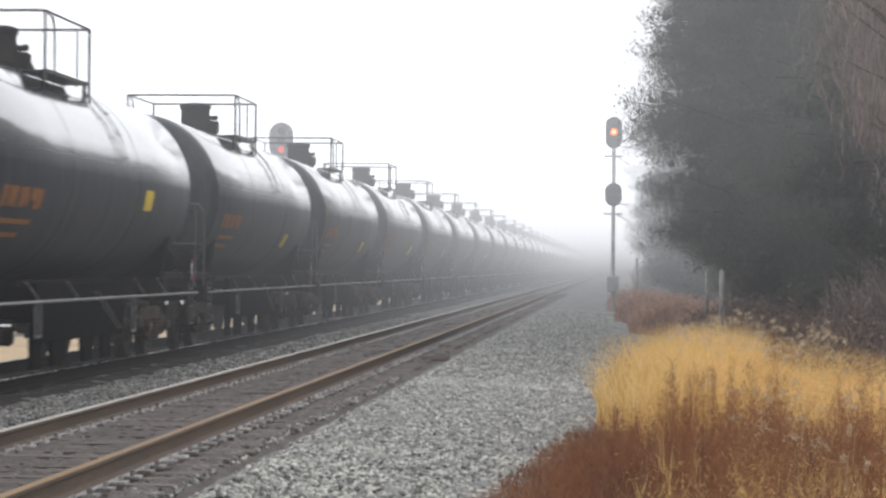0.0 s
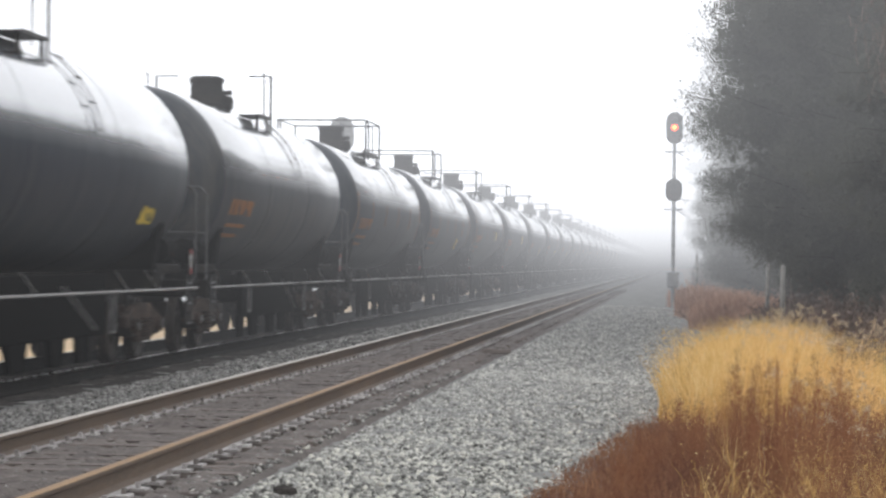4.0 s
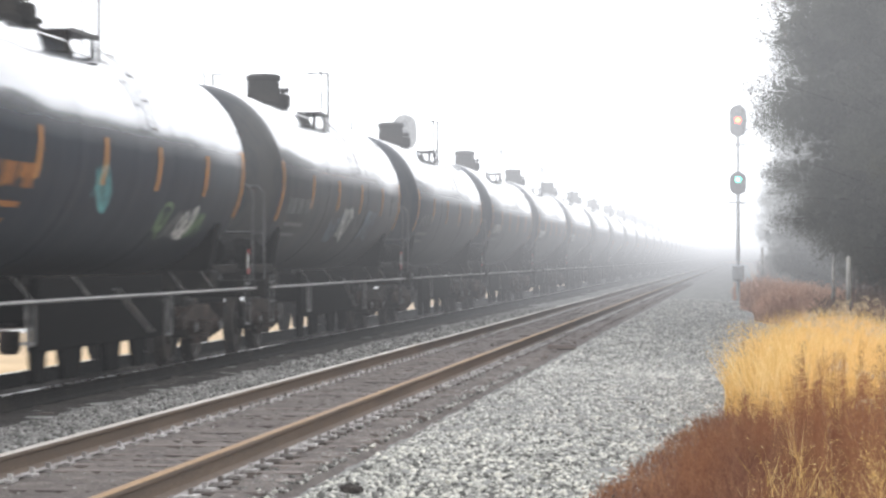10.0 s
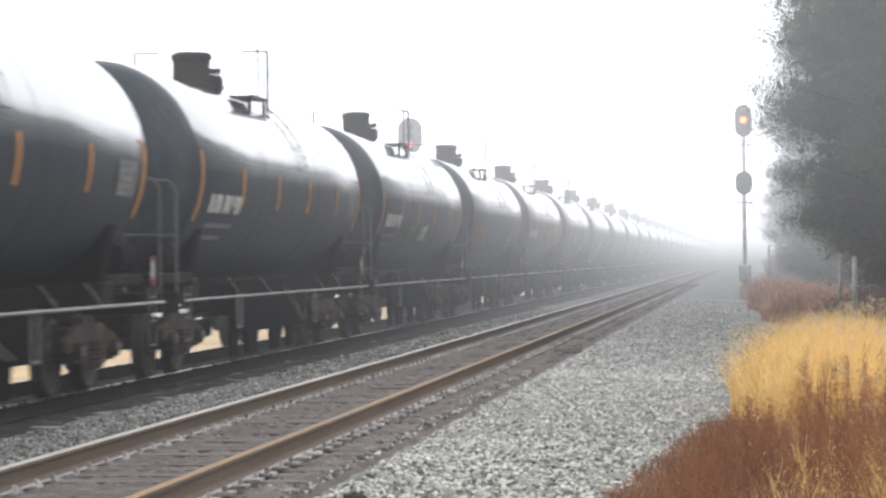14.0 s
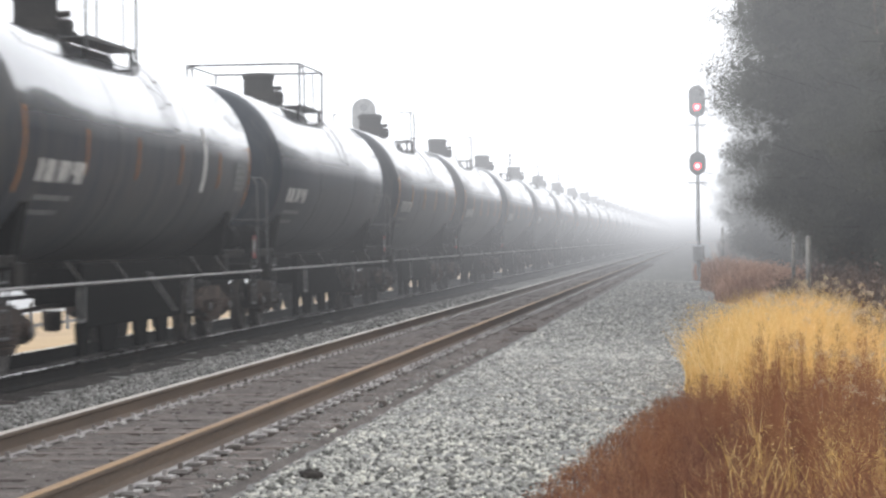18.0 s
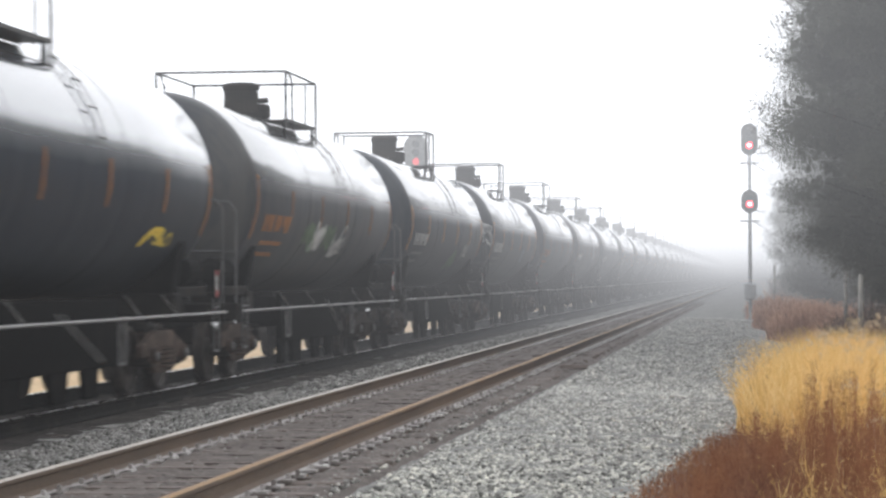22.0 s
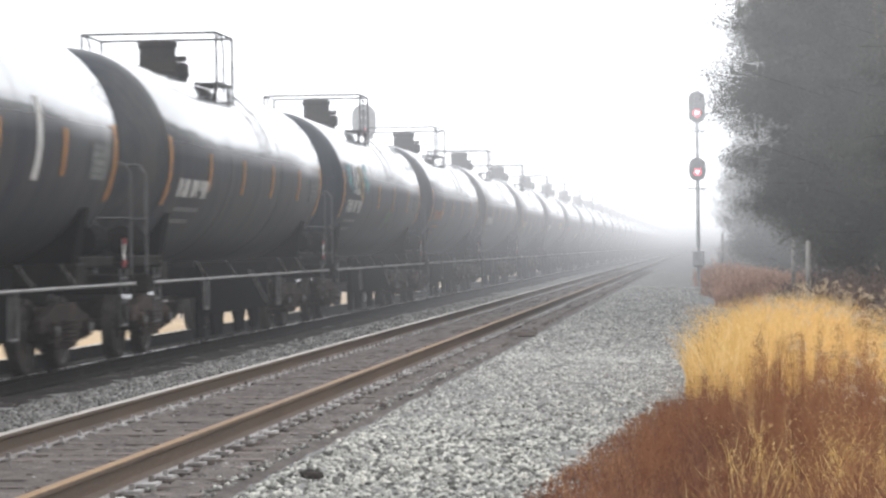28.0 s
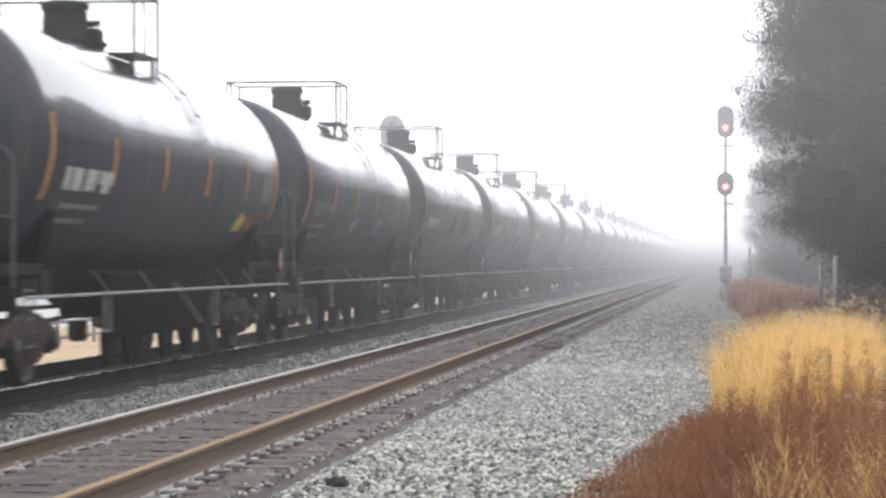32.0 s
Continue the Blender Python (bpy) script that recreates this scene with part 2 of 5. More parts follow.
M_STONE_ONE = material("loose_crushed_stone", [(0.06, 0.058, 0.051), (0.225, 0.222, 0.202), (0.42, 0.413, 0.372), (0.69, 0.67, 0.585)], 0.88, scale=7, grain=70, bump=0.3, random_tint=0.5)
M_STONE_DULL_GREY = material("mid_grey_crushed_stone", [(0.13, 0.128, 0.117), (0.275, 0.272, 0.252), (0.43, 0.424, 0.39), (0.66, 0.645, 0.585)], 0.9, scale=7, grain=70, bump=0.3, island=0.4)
M_STONE_DULL = material("brownish_crushed_stone", [(0.045, 0.042, 0.038), (0.125, 0.12, 0.11), (0.23, 0.222, 0.205), (0.42, 0.41, 0.38)], 0.9, scale=7, grain=70, bump=0.3, island=0.3)
M_BALLAST = material("ballast", [(0.08, 0.078, 0.073), (0.19, 0.188, 0.176), (0.34, 0.335, 0.312)], 0.92, scale=1.6, grain=16, bump=1.0, depth=0.04, coords="Object")
M_CRIB = material("dusty_ballast_fines", [(0.05, 0.04, 0.035), (0.1, 0.083, 0.073), (0.18, 0.155, 0.138)], 0.95, scale=2, grain=30, bump=0.8, depth=0.02)
M_DARK_BALLAST = material("dark_brown_ballast", [(0.016, 0.014, 0.012), (0.036, 0.031, 0.027), (0.085, 0.075, 0.066)], 0.9, scale=1.3, grain=16, bump=1.0, depth=0.03, specular=0.2)
M_EARTH = material("dead_grass_ground", [(0.16, 0.1, 0.05), (0.32, 0.21, 0.1), (0.48, 0.33, 0.17)], 0.95, scale=0.35, grain=9, bump=0.8, depth=0.05)
M_FIELD = material("golden_field", [(0.4, 0.26, 0.12), (0.53, 0.36, 0.175), (0.64, 0.46, 0.25)], 0.95, scale=0.2, grain=6, bump=0.8, depth=0.06)
M_LOT = material("pale_gravel_lot", [(0.6, 0.6, 0.59), (0.72, 0.72, 0.71), (0.82, 0.82, 0.81)], 0.9, scale=0.3, grain=10, bump=0.4, depth=0.03)
M_GOLD = let_through(material("dry_golden_grass", [(0.645, 0.4, 0.12), (0.82, 0.55, 0.205), (0.92, 0.71, 0.35)], 0.8, scale=1.2, grain=9, bump=0, island=0.4), 0.45)
M_RUSSET = let_through(material("russet_dead_weed", [(0.14, 0.063, 0.041), (0.255, 0.122, 0.073), (0.45, 0.238, 0.118)], 0.9, scale=1.5, grain=9, bump=0, island=0.25, specular=0.1), 0.5)
M_STALK = let_through(material("dark_dead_stalks", [(0.15, 0.064, 0.036), (0.28, 0.126, 0.065), (0.43, 0.215, 0.105)], 0.9, scale=1.5, grain=9, bump=0, island=0.15, specular=0.1), 0.5)
M_FLUFF = let_through(material("pale_seed_heads", [(0.42, 0.33, 0.21), (0.58, 0.47, 0.32), (0.72, 0.62, 0.46)], 0.9, scale=2, grain=20, bump=0, island=0.3), 0.45)
M_NEEDLE = let_through(material("dark_evergreen_needles", [(0.1, 0.103, 0.088), (0.13, 0.134, 0.114), (0.165, 0.167, 0.143)], 0.8, scale=0.5, grain=6, bump=0, island=0.12, specular=0.1), 0.5)
M_TWIG = material("bare_brown_twigs", [(0.14, 0.11, 0.096), (0.23, 0.185, 0.165), (0.34, 0.28, 0.25)], 0.9, scale=1, grain=10, bump=0, island=0.3)
M_BRUSH = let_through(material("reddish_brush", [(0.34, 0.19, 0.125), (0.5, 0.3, 0.2), (0.63, 0.42, 0.31)], 0.9, scale=1, grain=9, bump=0, island=0.35), 0.45)
M_BRAMBLE = material("dark_bramble_twigs", [(0.09, 0.066, 0.055), (0.17, 0.125, 0.103), (0.27, 0.205, 0.17)], 0.9, scale=1, grain=10, bump=0, island=0.25)
M_BARK = material("dark_bark", [(0.025, 0.02, 0.016), (0.05, 0.04, 0.033), (0.1, 0.08, 0.066)], 0.9, scale=3, grain=20, bump=0.8, stretch=(1, 1, 0.2))
M_POST = material("weathered_pale_post", [(0.12, 0.115, 0.105), (0.34, 0.33, 0.31), (0.6, 0.59, 0.56)], 0.85, scale=6, grain=25, bump=0.4, stretch=(1, 1, 0.2))
M_FENCE = material("grey_fence_wood", [(0.08, 0.075, 0.07), (0.14, 0.13, 0.12), (0.22, 0.21, 0.2)], 0.9, scale=3, grain=25, bump=0.4)
M_SIGNAL = material("black_signal_paint", [(0.012, 0.012, 0.012), (0.022, 0.022, 0.022), (0.045, 0.045, 0.043)], 0.5, scale=4, grain=40, bump=0.1)
M_GALV = material("galvanised_steel", [(0.28, 0.29, 0.3), (0.4, 0.41, 0.42), (0.52, 0.53, 0.54)], 0.5, metal=0.5, scale=5, grain=50, bump=0.1)
M_CONCRETE = material("weathered_concrete", [(0.3, 0.29, 0.27), (0.4, 0.39, 0.37), (0.5, 0.49, 0.46)], 0.9, scale=3, grain=30, bump=0.4)
M_LAMP_YELLOW = glow("lit_amber_lens", (1.0, 0.07, 0.01), 4.0)
M_LAMP_GREEN = glow("lit_green_lens", (0.02, 0.75, 0.5), 4.0)
M_LAMP_RED = glow("lit_red_lens", (1.0, 0.03, 0.06), 5.0)
M_CORE_YELLOW = glow("amber_lamp_core", (1.0, 0.36, 0.06), 5.0)
M_CORE_GREEN = glow("green_lamp_core", (0.5, 1.0, 0.85), 5.0)
M_CORE_RED = glow("red_lamp_core", (1.0, 0.5, 0.5), 5.0)
M_LAMP_DIM = glow("dim_red_lens", (1.0, 0.1, 0.12), 0.7)
M_LENS_OFF = material("dark_signal_lens", [(0.015, 0.018, 0.018), (0.02, 0.024, 0.024), (0.03, 0.034, 0.034)], 0.12, scale=5, grain=30, bump=0)


# ---- mesh helpers ----
def part(name, bm, mat, parent=None, label="", smooth=False, at=None):
    """Links a bmesh as one mesh object, under a thing or a part if given."""
    me = bpy.data.meshes.new(name)
    if smooth:
        for f in bm.faces:
            f.smooth = True
    bm.to_mesh(me)
    bm.free()
    me.materials.append(mat)
    ob = new(name, me)
    if at is not None:
        ob.matrix_basis = at
    if parent is not None:
        ob.parent = parent
    if label:
        ob["label"] = label
    return ob


def share(name, other, parent, at):
    ob = new(name, other.data)
    ob.matrix_basis, ob.parent = at, parent
    return ob


def add_box(bm, x, y, z, sx, sy, sz, bevel=0.0, m=None):
    r = bmesh.ops.create_cube(bm, size=1.0)
    vs = r["verts"]
    bmesh.ops.scale(bm, vec=(sx, sy, sz), verts=vs)
    if bevel:
        es = list({e for v in vs for e in v.link_edges})
        vs = list({v for f in bmesh.ops.bevel(bm, geom=es, offset=bevel, segments=1, affect="EDGES")["faces"] for v in f.verts} | {v for v in vs if v.is_valid})
    bmesh.ops.transform(bm, matrix=Matrix.Translation((x, y, z)) @ (m or Matrix()), verts=vs)
    return bm


def add_rod(bm, a, b, r, sides=8, r2=None):
    a, b = Vector(a), Vector(b)
    d = b - a
    m = Matrix.Translation((a + b) / 2) @ d.to_track_quat("Z", "Y").to_matrix().to_4x4()
    bmesh.ops.create_cone(bm, cap_ends=True, segments=sides, radius1=r, radius2=r if r2 is None else r2, depth=d.length, matrix=m)
    return bm


def add_path(bm, points, r, sides=6):
    for a, b in zip(points, points[1:]):
        add_rod(bm, a, b, r, sides)
    for p in points[1:-1]:
        bmesh.ops.create_icosphere(bm, subdivisions=1, radius=r * 1.05, matrix=Matrix.Translation(p))
    return bm


def add_turned(bm, outline, sides=32, axis="Y"):
    """A body turned round the y axis (or z) from (along, radius) pairs, closed at the ends."""
    rings = []
    for s, r in outline:
        ring = []
        for k in range(sides):
            a = 2 * math.pi * k / sides
            p = (r * math.sin(a), s, r * math.cos(a)) if axis == "Y" else ((r * math.cos(a), r * math.sin(a), s) if axis == "Z" else (s, r * math.cos(a), r * math.sin(a)))
            ring.append(bm.verts.new(p))
        rings.append(ring)
    for p, q in zip(rings, rings[1:]):
        for k in range(sides):
            bm.faces.new((p[k], p[(k + 1) % sides], q[(k + 1) % sides], q[k]))
    bm.faces.new(rings[0][::-1])
    bm.faces.new(rings[-1])
    bmesh.ops.recalc_face_normals(bm, faces=bm.faces[:])
    return bm


def add_patch(bm, radius, zc, y0, y1, a0, a1, thick=0.006, side=1, steps=5):
    """A thin sheet lying on a lying cylinder, between two angles above the horizontal."""
    lo, hi = [], []
    for k in range(steps + 1):
        a = radians(a0 + (a1 - a0) * k / steps)
        for store, r in ((lo, radius), (hi, radius + thick)):
            store.append([bm.verts.new((side * r * math.cos(a), y, zc + r * math.sin(a))) for y in (y0, y1)])
    for k in range(steps):
        bm.faces.new((hi[k][0], hi[k][1], hi[k + 1][1], hi[k + 1][0]))
    for k in range(steps):
        for j in (0, 1):
            bm.faces.new((lo[k][j], hi[k][j], hi[k + 1][j], lo[k + 1][j]))
    for k in (0, steps):
        bm.faces.new((lo[k][0], lo[k][1], hi[k][1], hi[k][0]))
    bmesh.ops.recalc_face_normals(bm, faces=bm.faces[:])
    return bm


def mesh_from_arrays(name, verts, tris, mat, kind="", label="", category="", parent=None):
    me = bpy.data.meshes.new(name)
    me.vertices.add(len(verts))
    me.vertices.foreach_set("co", np.asarray(verts, dtype=np.float32).ravel())
    n = len(tris)
    me.loops.add(3 * n)
    me.loops.foreach_set("vertex_index", np.asarray(tris, dtype=np.int32).ravel())
    me.polygons.add(n)
    me.polygons.foreach_set("loop_start", np.arange(0, 3 * n, 3, dtype=np.int32))
    me.update(calc_edges=True)
    me.materials.append(mat)
    ob = new(name, me)
    if parent is not None:
        ob.parent = parent
    return tagged(ob, label, category, "", kind)


# ---- the line of the tracks: straight, then bending gently to the west in the distance ----
BEND_FROM, BEND_RADIUS = 600.0, 3000.0


def bend(y):
    return -((y - BEND_FROM) ** 2) / (2 * BEND_RADIUS) if y > BEND_FROM else 0.0


def heading(y):
    return math.degrees((y - BEND_FROM) / BEND_RADIUS) if y > BEND_FROM else 0.0


NEAR_X, FAR_X = 0.0, -4.27
NEAR_TOP, FAR_TOP = 0.18, 0.09
GAUGE_HALF = 0.7535


def profile(xs, points):
    px, pz = zip(*points)
    return np.interp(xs, px, pz)


GROUND_PROFILE = [(-600, -1.6), (-26, -1.5), (-12, -1.3), (-8.2, -0.9), (-6.4, -0.5), (4.3, -0.5), (5.3, -0.34), (6, -0.42), (9, -0.7), (20, -0.8), (600, -0.8)]
BED_PROFILE = [(-8.0, -0.95), (-7.2, -0.62), (-6.2, -0.2), (-5.7, -0.12), (-2.9, -0.12), (-2.1, -0.09), (-1.7, -0.05), (-1.4, -0.13), (1.38, -0.13), (1.6, -0.05),
               (1.75, -0.03), (2.9, -0.07), (3.9, -0.12), (4.6, -0.21), (5.3, -0.36)]


def sheet(name, xs, ys, height, mat, rough=0.0, bent=True, **tags):
    rng = np.random.default_rng(5)
    gx, gy = np.meshgrid(xs, ys)
    gz = height(gx)
    if rough:
        gz = gz + rng.normal(0, rough, gz.shape)
    sx = gx + (np.vectorize(bend)(gy) if bent else 0)
    verts = np.stack([sx, gy, gz], -1).reshape(-1, 3)
    nx = len(xs)
    i = (np.arange(len(ys) - 1)[:, None] * nx + np.arange(nx - 1)[None, :]).ravel()
    tris = np.concatenate([np.stack([i, i + 1, i + nx + 1], -1), np.stack([i, i + nx + 1, i + nx], -1)])
    ob = mesh_from_arrays(name, verts, tris, mat, **tags)
    ob.data.polygons.foreach_set("use_smooth", np.ones(len(tris), dtype=bool))
    return ob


# ---- ground ----
ground = sheet("ground", np.array([-1500, -600, -60, -26, -12, -8.2, -6.4, 4.3, 5.3, 6, 9, 20, 60, 600, 1500.0]), np.array([-1500, -60, 0, 60, 150, 300, 500, 1500, 3000.0]),
               lambda x: profile(x, GROUND_PROFILE), M_EARTH, bent=False, kind="structure", label="dead grass ground beside the railway", category="ground")
field = sheet("field", np.array([-24, -20, -16, -12.0, -9.2]), np.arange(-20, 330, 5.0), lambda x: profile(x, GROUND_PROFILE) + 0.12, M_FIELD, rough=0.05, bent=False,
              kind="structure", label="flat field of dry golden grass beyond the tracks", category="field")
lot = sheet("lot", np.array([-140, -60, -26, -24.3]), np.arange(-20, 340, 20.0), lambda x: profile(x, GROUND_PROFILE) + 0.05, M_LOT, bent=False,
            kind="structure", label="pale gravel lot beyond the field", category="ground")
bed = sheet("ballast_bed", np.concatenate([np.arange(-8, -5.9, 0.3), np.arange(-5.7, 5.4, 0.22)]), np.concatenate([np.arange(-760, -40, 60), np.arange(-40, 12, 4), np.arange(12, 45, 0.22), np.arange(45, 110, 0.8), np.arange(110, 600, 6.0), np.arange(600, 1640, 25.0)]),
            lambda x: profile(x, BED_PROFILE), M_BALLAST, rough=0.012, kind="structure", label="bed of grey crushed stone under both tracks", category="ballast")


dark_strip = sheet("stained_ballast", np.arange(-6.6, -2.55, 0.2), np.concatenate([np.arange(-40, 12, 4), np.arange(12, 60, 0.3), np.arange(60, 600, 4.0)]),
                lambda x: profile(x, BED_PROFILE) + 0.02 - 0.025 * (x > -2.8), M_DARK_BALLAST, rough=0.012, kind="structure", label="dark brown ballast under the train", category="ballast")


# ---- rails and ties ----
def rail_outline():
    half = [(0.0, 0.0), (0.076, 0.0), (0.076, 0.012), (0.058, 0.019), (0.03, 0.03), (0.011, 0.045), (0.009, 0.13), (0.034, 0.142), (0.037, 0.155), (0.036, 0.176), (0.026, 0.184), (0.0, 0.186)]
    return [(x, z - 0.186) for x, z in half] + [(-x, z - 0.186) for x, z in half[-2:0:-1]]


def rail(name, x, top, parent, head_mat, label, web_mat):
    line = rail_outline()
    ys = [-760, 600] + [600 + 25 * k for k in range(1, 42)]
    bm = bmesh.new()
    rings = [[bm.verts.new((x + bend(y) + px, y, top + pz)) for px, pz in line] for y in ys]
    for p, q in zip(rings, rings[1:]):
        for k in range(len(line)):
            bm.faces.new((p[k], p[(k + 1) % len(line)], q[(k + 1) % len(line)], q[k]))
    bm.faces.new(rings[0])
    bm.faces.new(rings[-1][::-1])
    bmesh.ops.recalc_face_normals(bm, faces=bm.faces[:])
    ob = part(name, bm, web_mat, parent, label)
    ob.data.materials.append(head_mat)
    ob.data.materials.append(M_PLATE)
    n = len(line)
    for f in ob.data.polygons:
        if f.center.z > top - 0.012 and abs(f.normal.z) > 0.4:
            f.material_index = 1
        elif web_mat is M_RUST_RAIL and abs(f.center.x - x - bend(f.center.y)) > 0.059 and f.center.z < top - 0.16 and f.normal.z > -0.2:
            f.material_index = 2
    return ob


def empty(name, at, label, category, group="", kind=""):
    ob = new(name)
    ob.matrix_basis = at
    return tagged(ob, label, category, group, kind)


near_track = empty("track_near", Matrix(), "railway track with rusty rails on weathered wooden ties", "railway track", kind="structure")
far_track = empty("track_far", Matrix(), "railway track with polished rails under the train", "railway track", kind="structure")
rail("rail", NEAR_X + GAUGE_HALF, NEAR_TOP, near_track, M_TAN_HEAD, "steel rail with a tan lightly rusted head", M_RUST_RAIL)
rail("rail", NEAR_X - GAUGE_HALF, NEAR_TOP, near_track, M_WORN_HEAD, "rusty steel rail with a dull worn head", M_RUST_RAIL)
for side in (1, -1):
    rail("rail", FAR_X + side * GAUGE_HALF, FAR_TOP, far_track, M_TREAD, "steel rail with a polished head", M_FRAME)

TIE_STEP = 0.56


def tie_mesh(seed):
    rng = random.Random(seed)
    bm = add_box(bmesh.new(), 0, 0, -0.09, 2.6, 0.23, 0.18, 0.012)
    for v in bm.verts:
        v.co.x += rng.uniform(-0.03, 0.03)
        v.co.y += rng.uniform(-0.012, 0.012)
        v.co.z += rng.uniform(-0.008, 0.004)
    return bm


def make_ties():
    rng = random.Random(3)
    protos = []
    y, k = -5.12, 0
    while y < 160:
        at = pose(NEAR_X + rng.uniform(-0.05, 0.05), y + rng.uniform(-0.03, 0.03), NEAR_TOP - 0.2 + rng.uniform(-0.006, 0.006), 0, 0, rng.uniform(-1.2, 1.2))
        if k < 5:
            protos.append(part("tie", tie_mesh(k), M_TIE, near_track, at=at))
        else:
            share("tie", protos[k % 5], near_track, at)
        y += TIE_STEP
        k += 1
    far = bmesh.new()
    for j in range(290):
        add_box(far, FAR_X + rng.uniform(-0.05, 0.05), -5 + j * TIE_STEP, FAR_TOP - 0.29, 2.6, 0.23, 0.18)
    tagged(part("far_ties", far, M_TIE, far_track, "dark wooden ties under the train"), kind="stuff")
    plates, spikes = bmesh.new(), bmesh.new()
    for j in range(258):
        y = -5.12 + j * TIE_STEP
        for side in (1, -1):
            add_box(plates, side * GAUGE_HALF + side * 0.03, y, NEAR_TOP - 0.19, 0.31, 0.2, 0.022)
            if 27 <= j < 110:
                for dx in (-0.115, 0.105):
                    add_box(spikes, side * GAUGE_HALF + dx + side * 0.02, y + rng.uniform(-0.06, 0.06), NEAR_TOP - 0.162, 0.035, 0.028, 0.05)
    tagged(part("tie_plates", plates, M_PLATE, near_track, "rusty steel tie plates"), kind="stuff")
    tagged(part("spikes", spikes, M_PLATE, near_track, "rail spikes"), kind="stuff")


make_ties()
crib = sheet("crib_fines", np.arange(-1.6, 1.62, 0.06), np.concatenate([np.arange(-6, 10, 0.6), np.arange(10, 45, 0.14), np.arange(45, 170, 0.7)]), lambda x: -0.026 - 0.095 * np.exp(-((np.abs(x) - 0.86) / 0.085) ** 4) - 0.12 * np.clip((np.abs(x) - 1.25) / 0.3, 0, 1), M_CRIB, rough=0.012,
             kind="structure", label="brownish stone fines between the ties", category="ballast")


# ---- crushed stone ----
def stone_shapes(count):
    rng = np.random.default_rng(11)
    bm = bmesh.new()
    bmesh.ops.create_icosphere(bm, subdivisions=1, radius=1.0)
    base = np.array([v.co for v in bm.verts])
    tris = np.array([[v.index for v in f.verts] for f in bm.faces])
    bm.free()
    shapes = []
    for _ in range(count):
        s = base * rng.uniform(0.72, 1.2, (len(base), 1))
        shapes.append(s * rng.uniform(0.7, 1.25, 3))
    return shapes, tris


def scatter_stones():
    rng = np.random.default_rng(21)
    shapes, tris = stone_shapes(12)
    spots = []

    def strew(x0, x1, y0, y1, per_m2, r0, r1, lift=0.3, fade=1.0):
        n = int((x1 - x0) * (y1 - y0) * per_m2)
        x, y, r = rng.uniform(x0, x1, n), y0 + (y1 - y0) * rng.random(n) ** fade, rng.uniform(r0, r1, n)
        spots.append(np.stack([x, y, profile(x, BED_PROFILE) + r * lift, r], -1))

    strew(1.6, 4.6, 13.5, 25, 430, 0.012, 0.027)
    strew(1.6, 4.6, 13.5, 25, 50, 0.023, 0.034, 0.35)
    strew(1.6, 4.6, 25, 40, 220, 0.014, 0.028)
    strew(1.6, 4.6, 38, 105, 60, 0.018, 0.032, fade=2.2)
    strew(1.2, 1.65, 13.5, 40, 70, 0.011, 0.027)
    bright = sum(len(p) for p in spots)
    strew(-2.75, -1.5, 18, 40, 190, 0.02, 0.04)
    strew(-2.75, -1.5, 40, 90, 40, 0.03, 0.055)
    strew(-1.3, 1.3, 13, 40, 45, 0.01, 0.022, 0.1)
    strew(0.95, 1.9, 13, 40, 90, 0.01, 0.026)
    spots = np.concatenate(spots)
    dull_ones = np.arange(len(spots)) >= bright
    track_bed = np.abs(spots[:, 0]) < 1.42
    spots[track_bed, 2] = -0.035 + spots[track_bed, 3] * 0.2
    tie_at = np.abs((spots[:, 1] - 10.0 + TIE_STEP / 2) % TIE_STEP - TIE_STEP / 2) < 0.14
    on_tie = (np.abs(spots[:, 0]) < 1.3) & tie_at & (rng.random(len(spots)) < 0.85)
    by_rail = (np.abs(np.abs(spots[:, 0]) - GAUGE_HALF) < 0.13)
    spots, dull_ones = spots[~on_tie & ~by_rail], dull_ones[~on_tie & ~by_rail]
    near = (spots[:, 1] > 17) & (spots[:, 1] < 21) & (spots[:, 0] > 1.7) & (spots[:, 0] < 3.4) & (spots[:, 3] > 0.029)
    picked = np.flatnonzero(near)[:290]
    rest, dull_rest = np.delete(spots, picked, 0), np.delete(dull_ones, picked)
    turns = [np.array(Euler(rng.uniform(0, 6.28, 3)).to_matrix()) for _ in range(40)]
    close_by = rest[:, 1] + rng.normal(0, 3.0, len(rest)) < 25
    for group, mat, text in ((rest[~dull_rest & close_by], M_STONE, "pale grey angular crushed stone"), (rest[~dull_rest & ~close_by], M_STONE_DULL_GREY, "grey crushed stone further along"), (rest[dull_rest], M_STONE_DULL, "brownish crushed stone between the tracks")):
        verts, faces, at = [], [], 0
        for k, (x, y, z, r) in enumerate(group):
            s = shapes[k % 12] @ turns[(k * 7) % 40]
            verts.append(s * r * (1, 1, 0.75) + (x, y, z))
            faces.append(tris + at)
            at += len(s)
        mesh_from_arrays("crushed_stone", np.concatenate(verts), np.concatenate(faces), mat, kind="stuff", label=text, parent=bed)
    protos = []
    for k, (x, y, z, r) in enumerate(spots[picked]):
        m = Matrix.LocRotScale((x, y, z + 0.006), Euler((k * 1.3, k * 0.7, k * 2.1)), (r, r, r * 0.85))
        if k < 12:
            me = bpy.data.meshes.new("stone")
            me.from_pydata(shapes[k].tolist(), [], tris.tolist())
            me.materials.append(M_STONE_ONE)
            ob = new("stone", me)
            ob.matrix_basis, ob.parent = m, bed
            protos.append(ob)
        else:
            share("stone", protos[k % 12], bed, m)


scatter_stones()


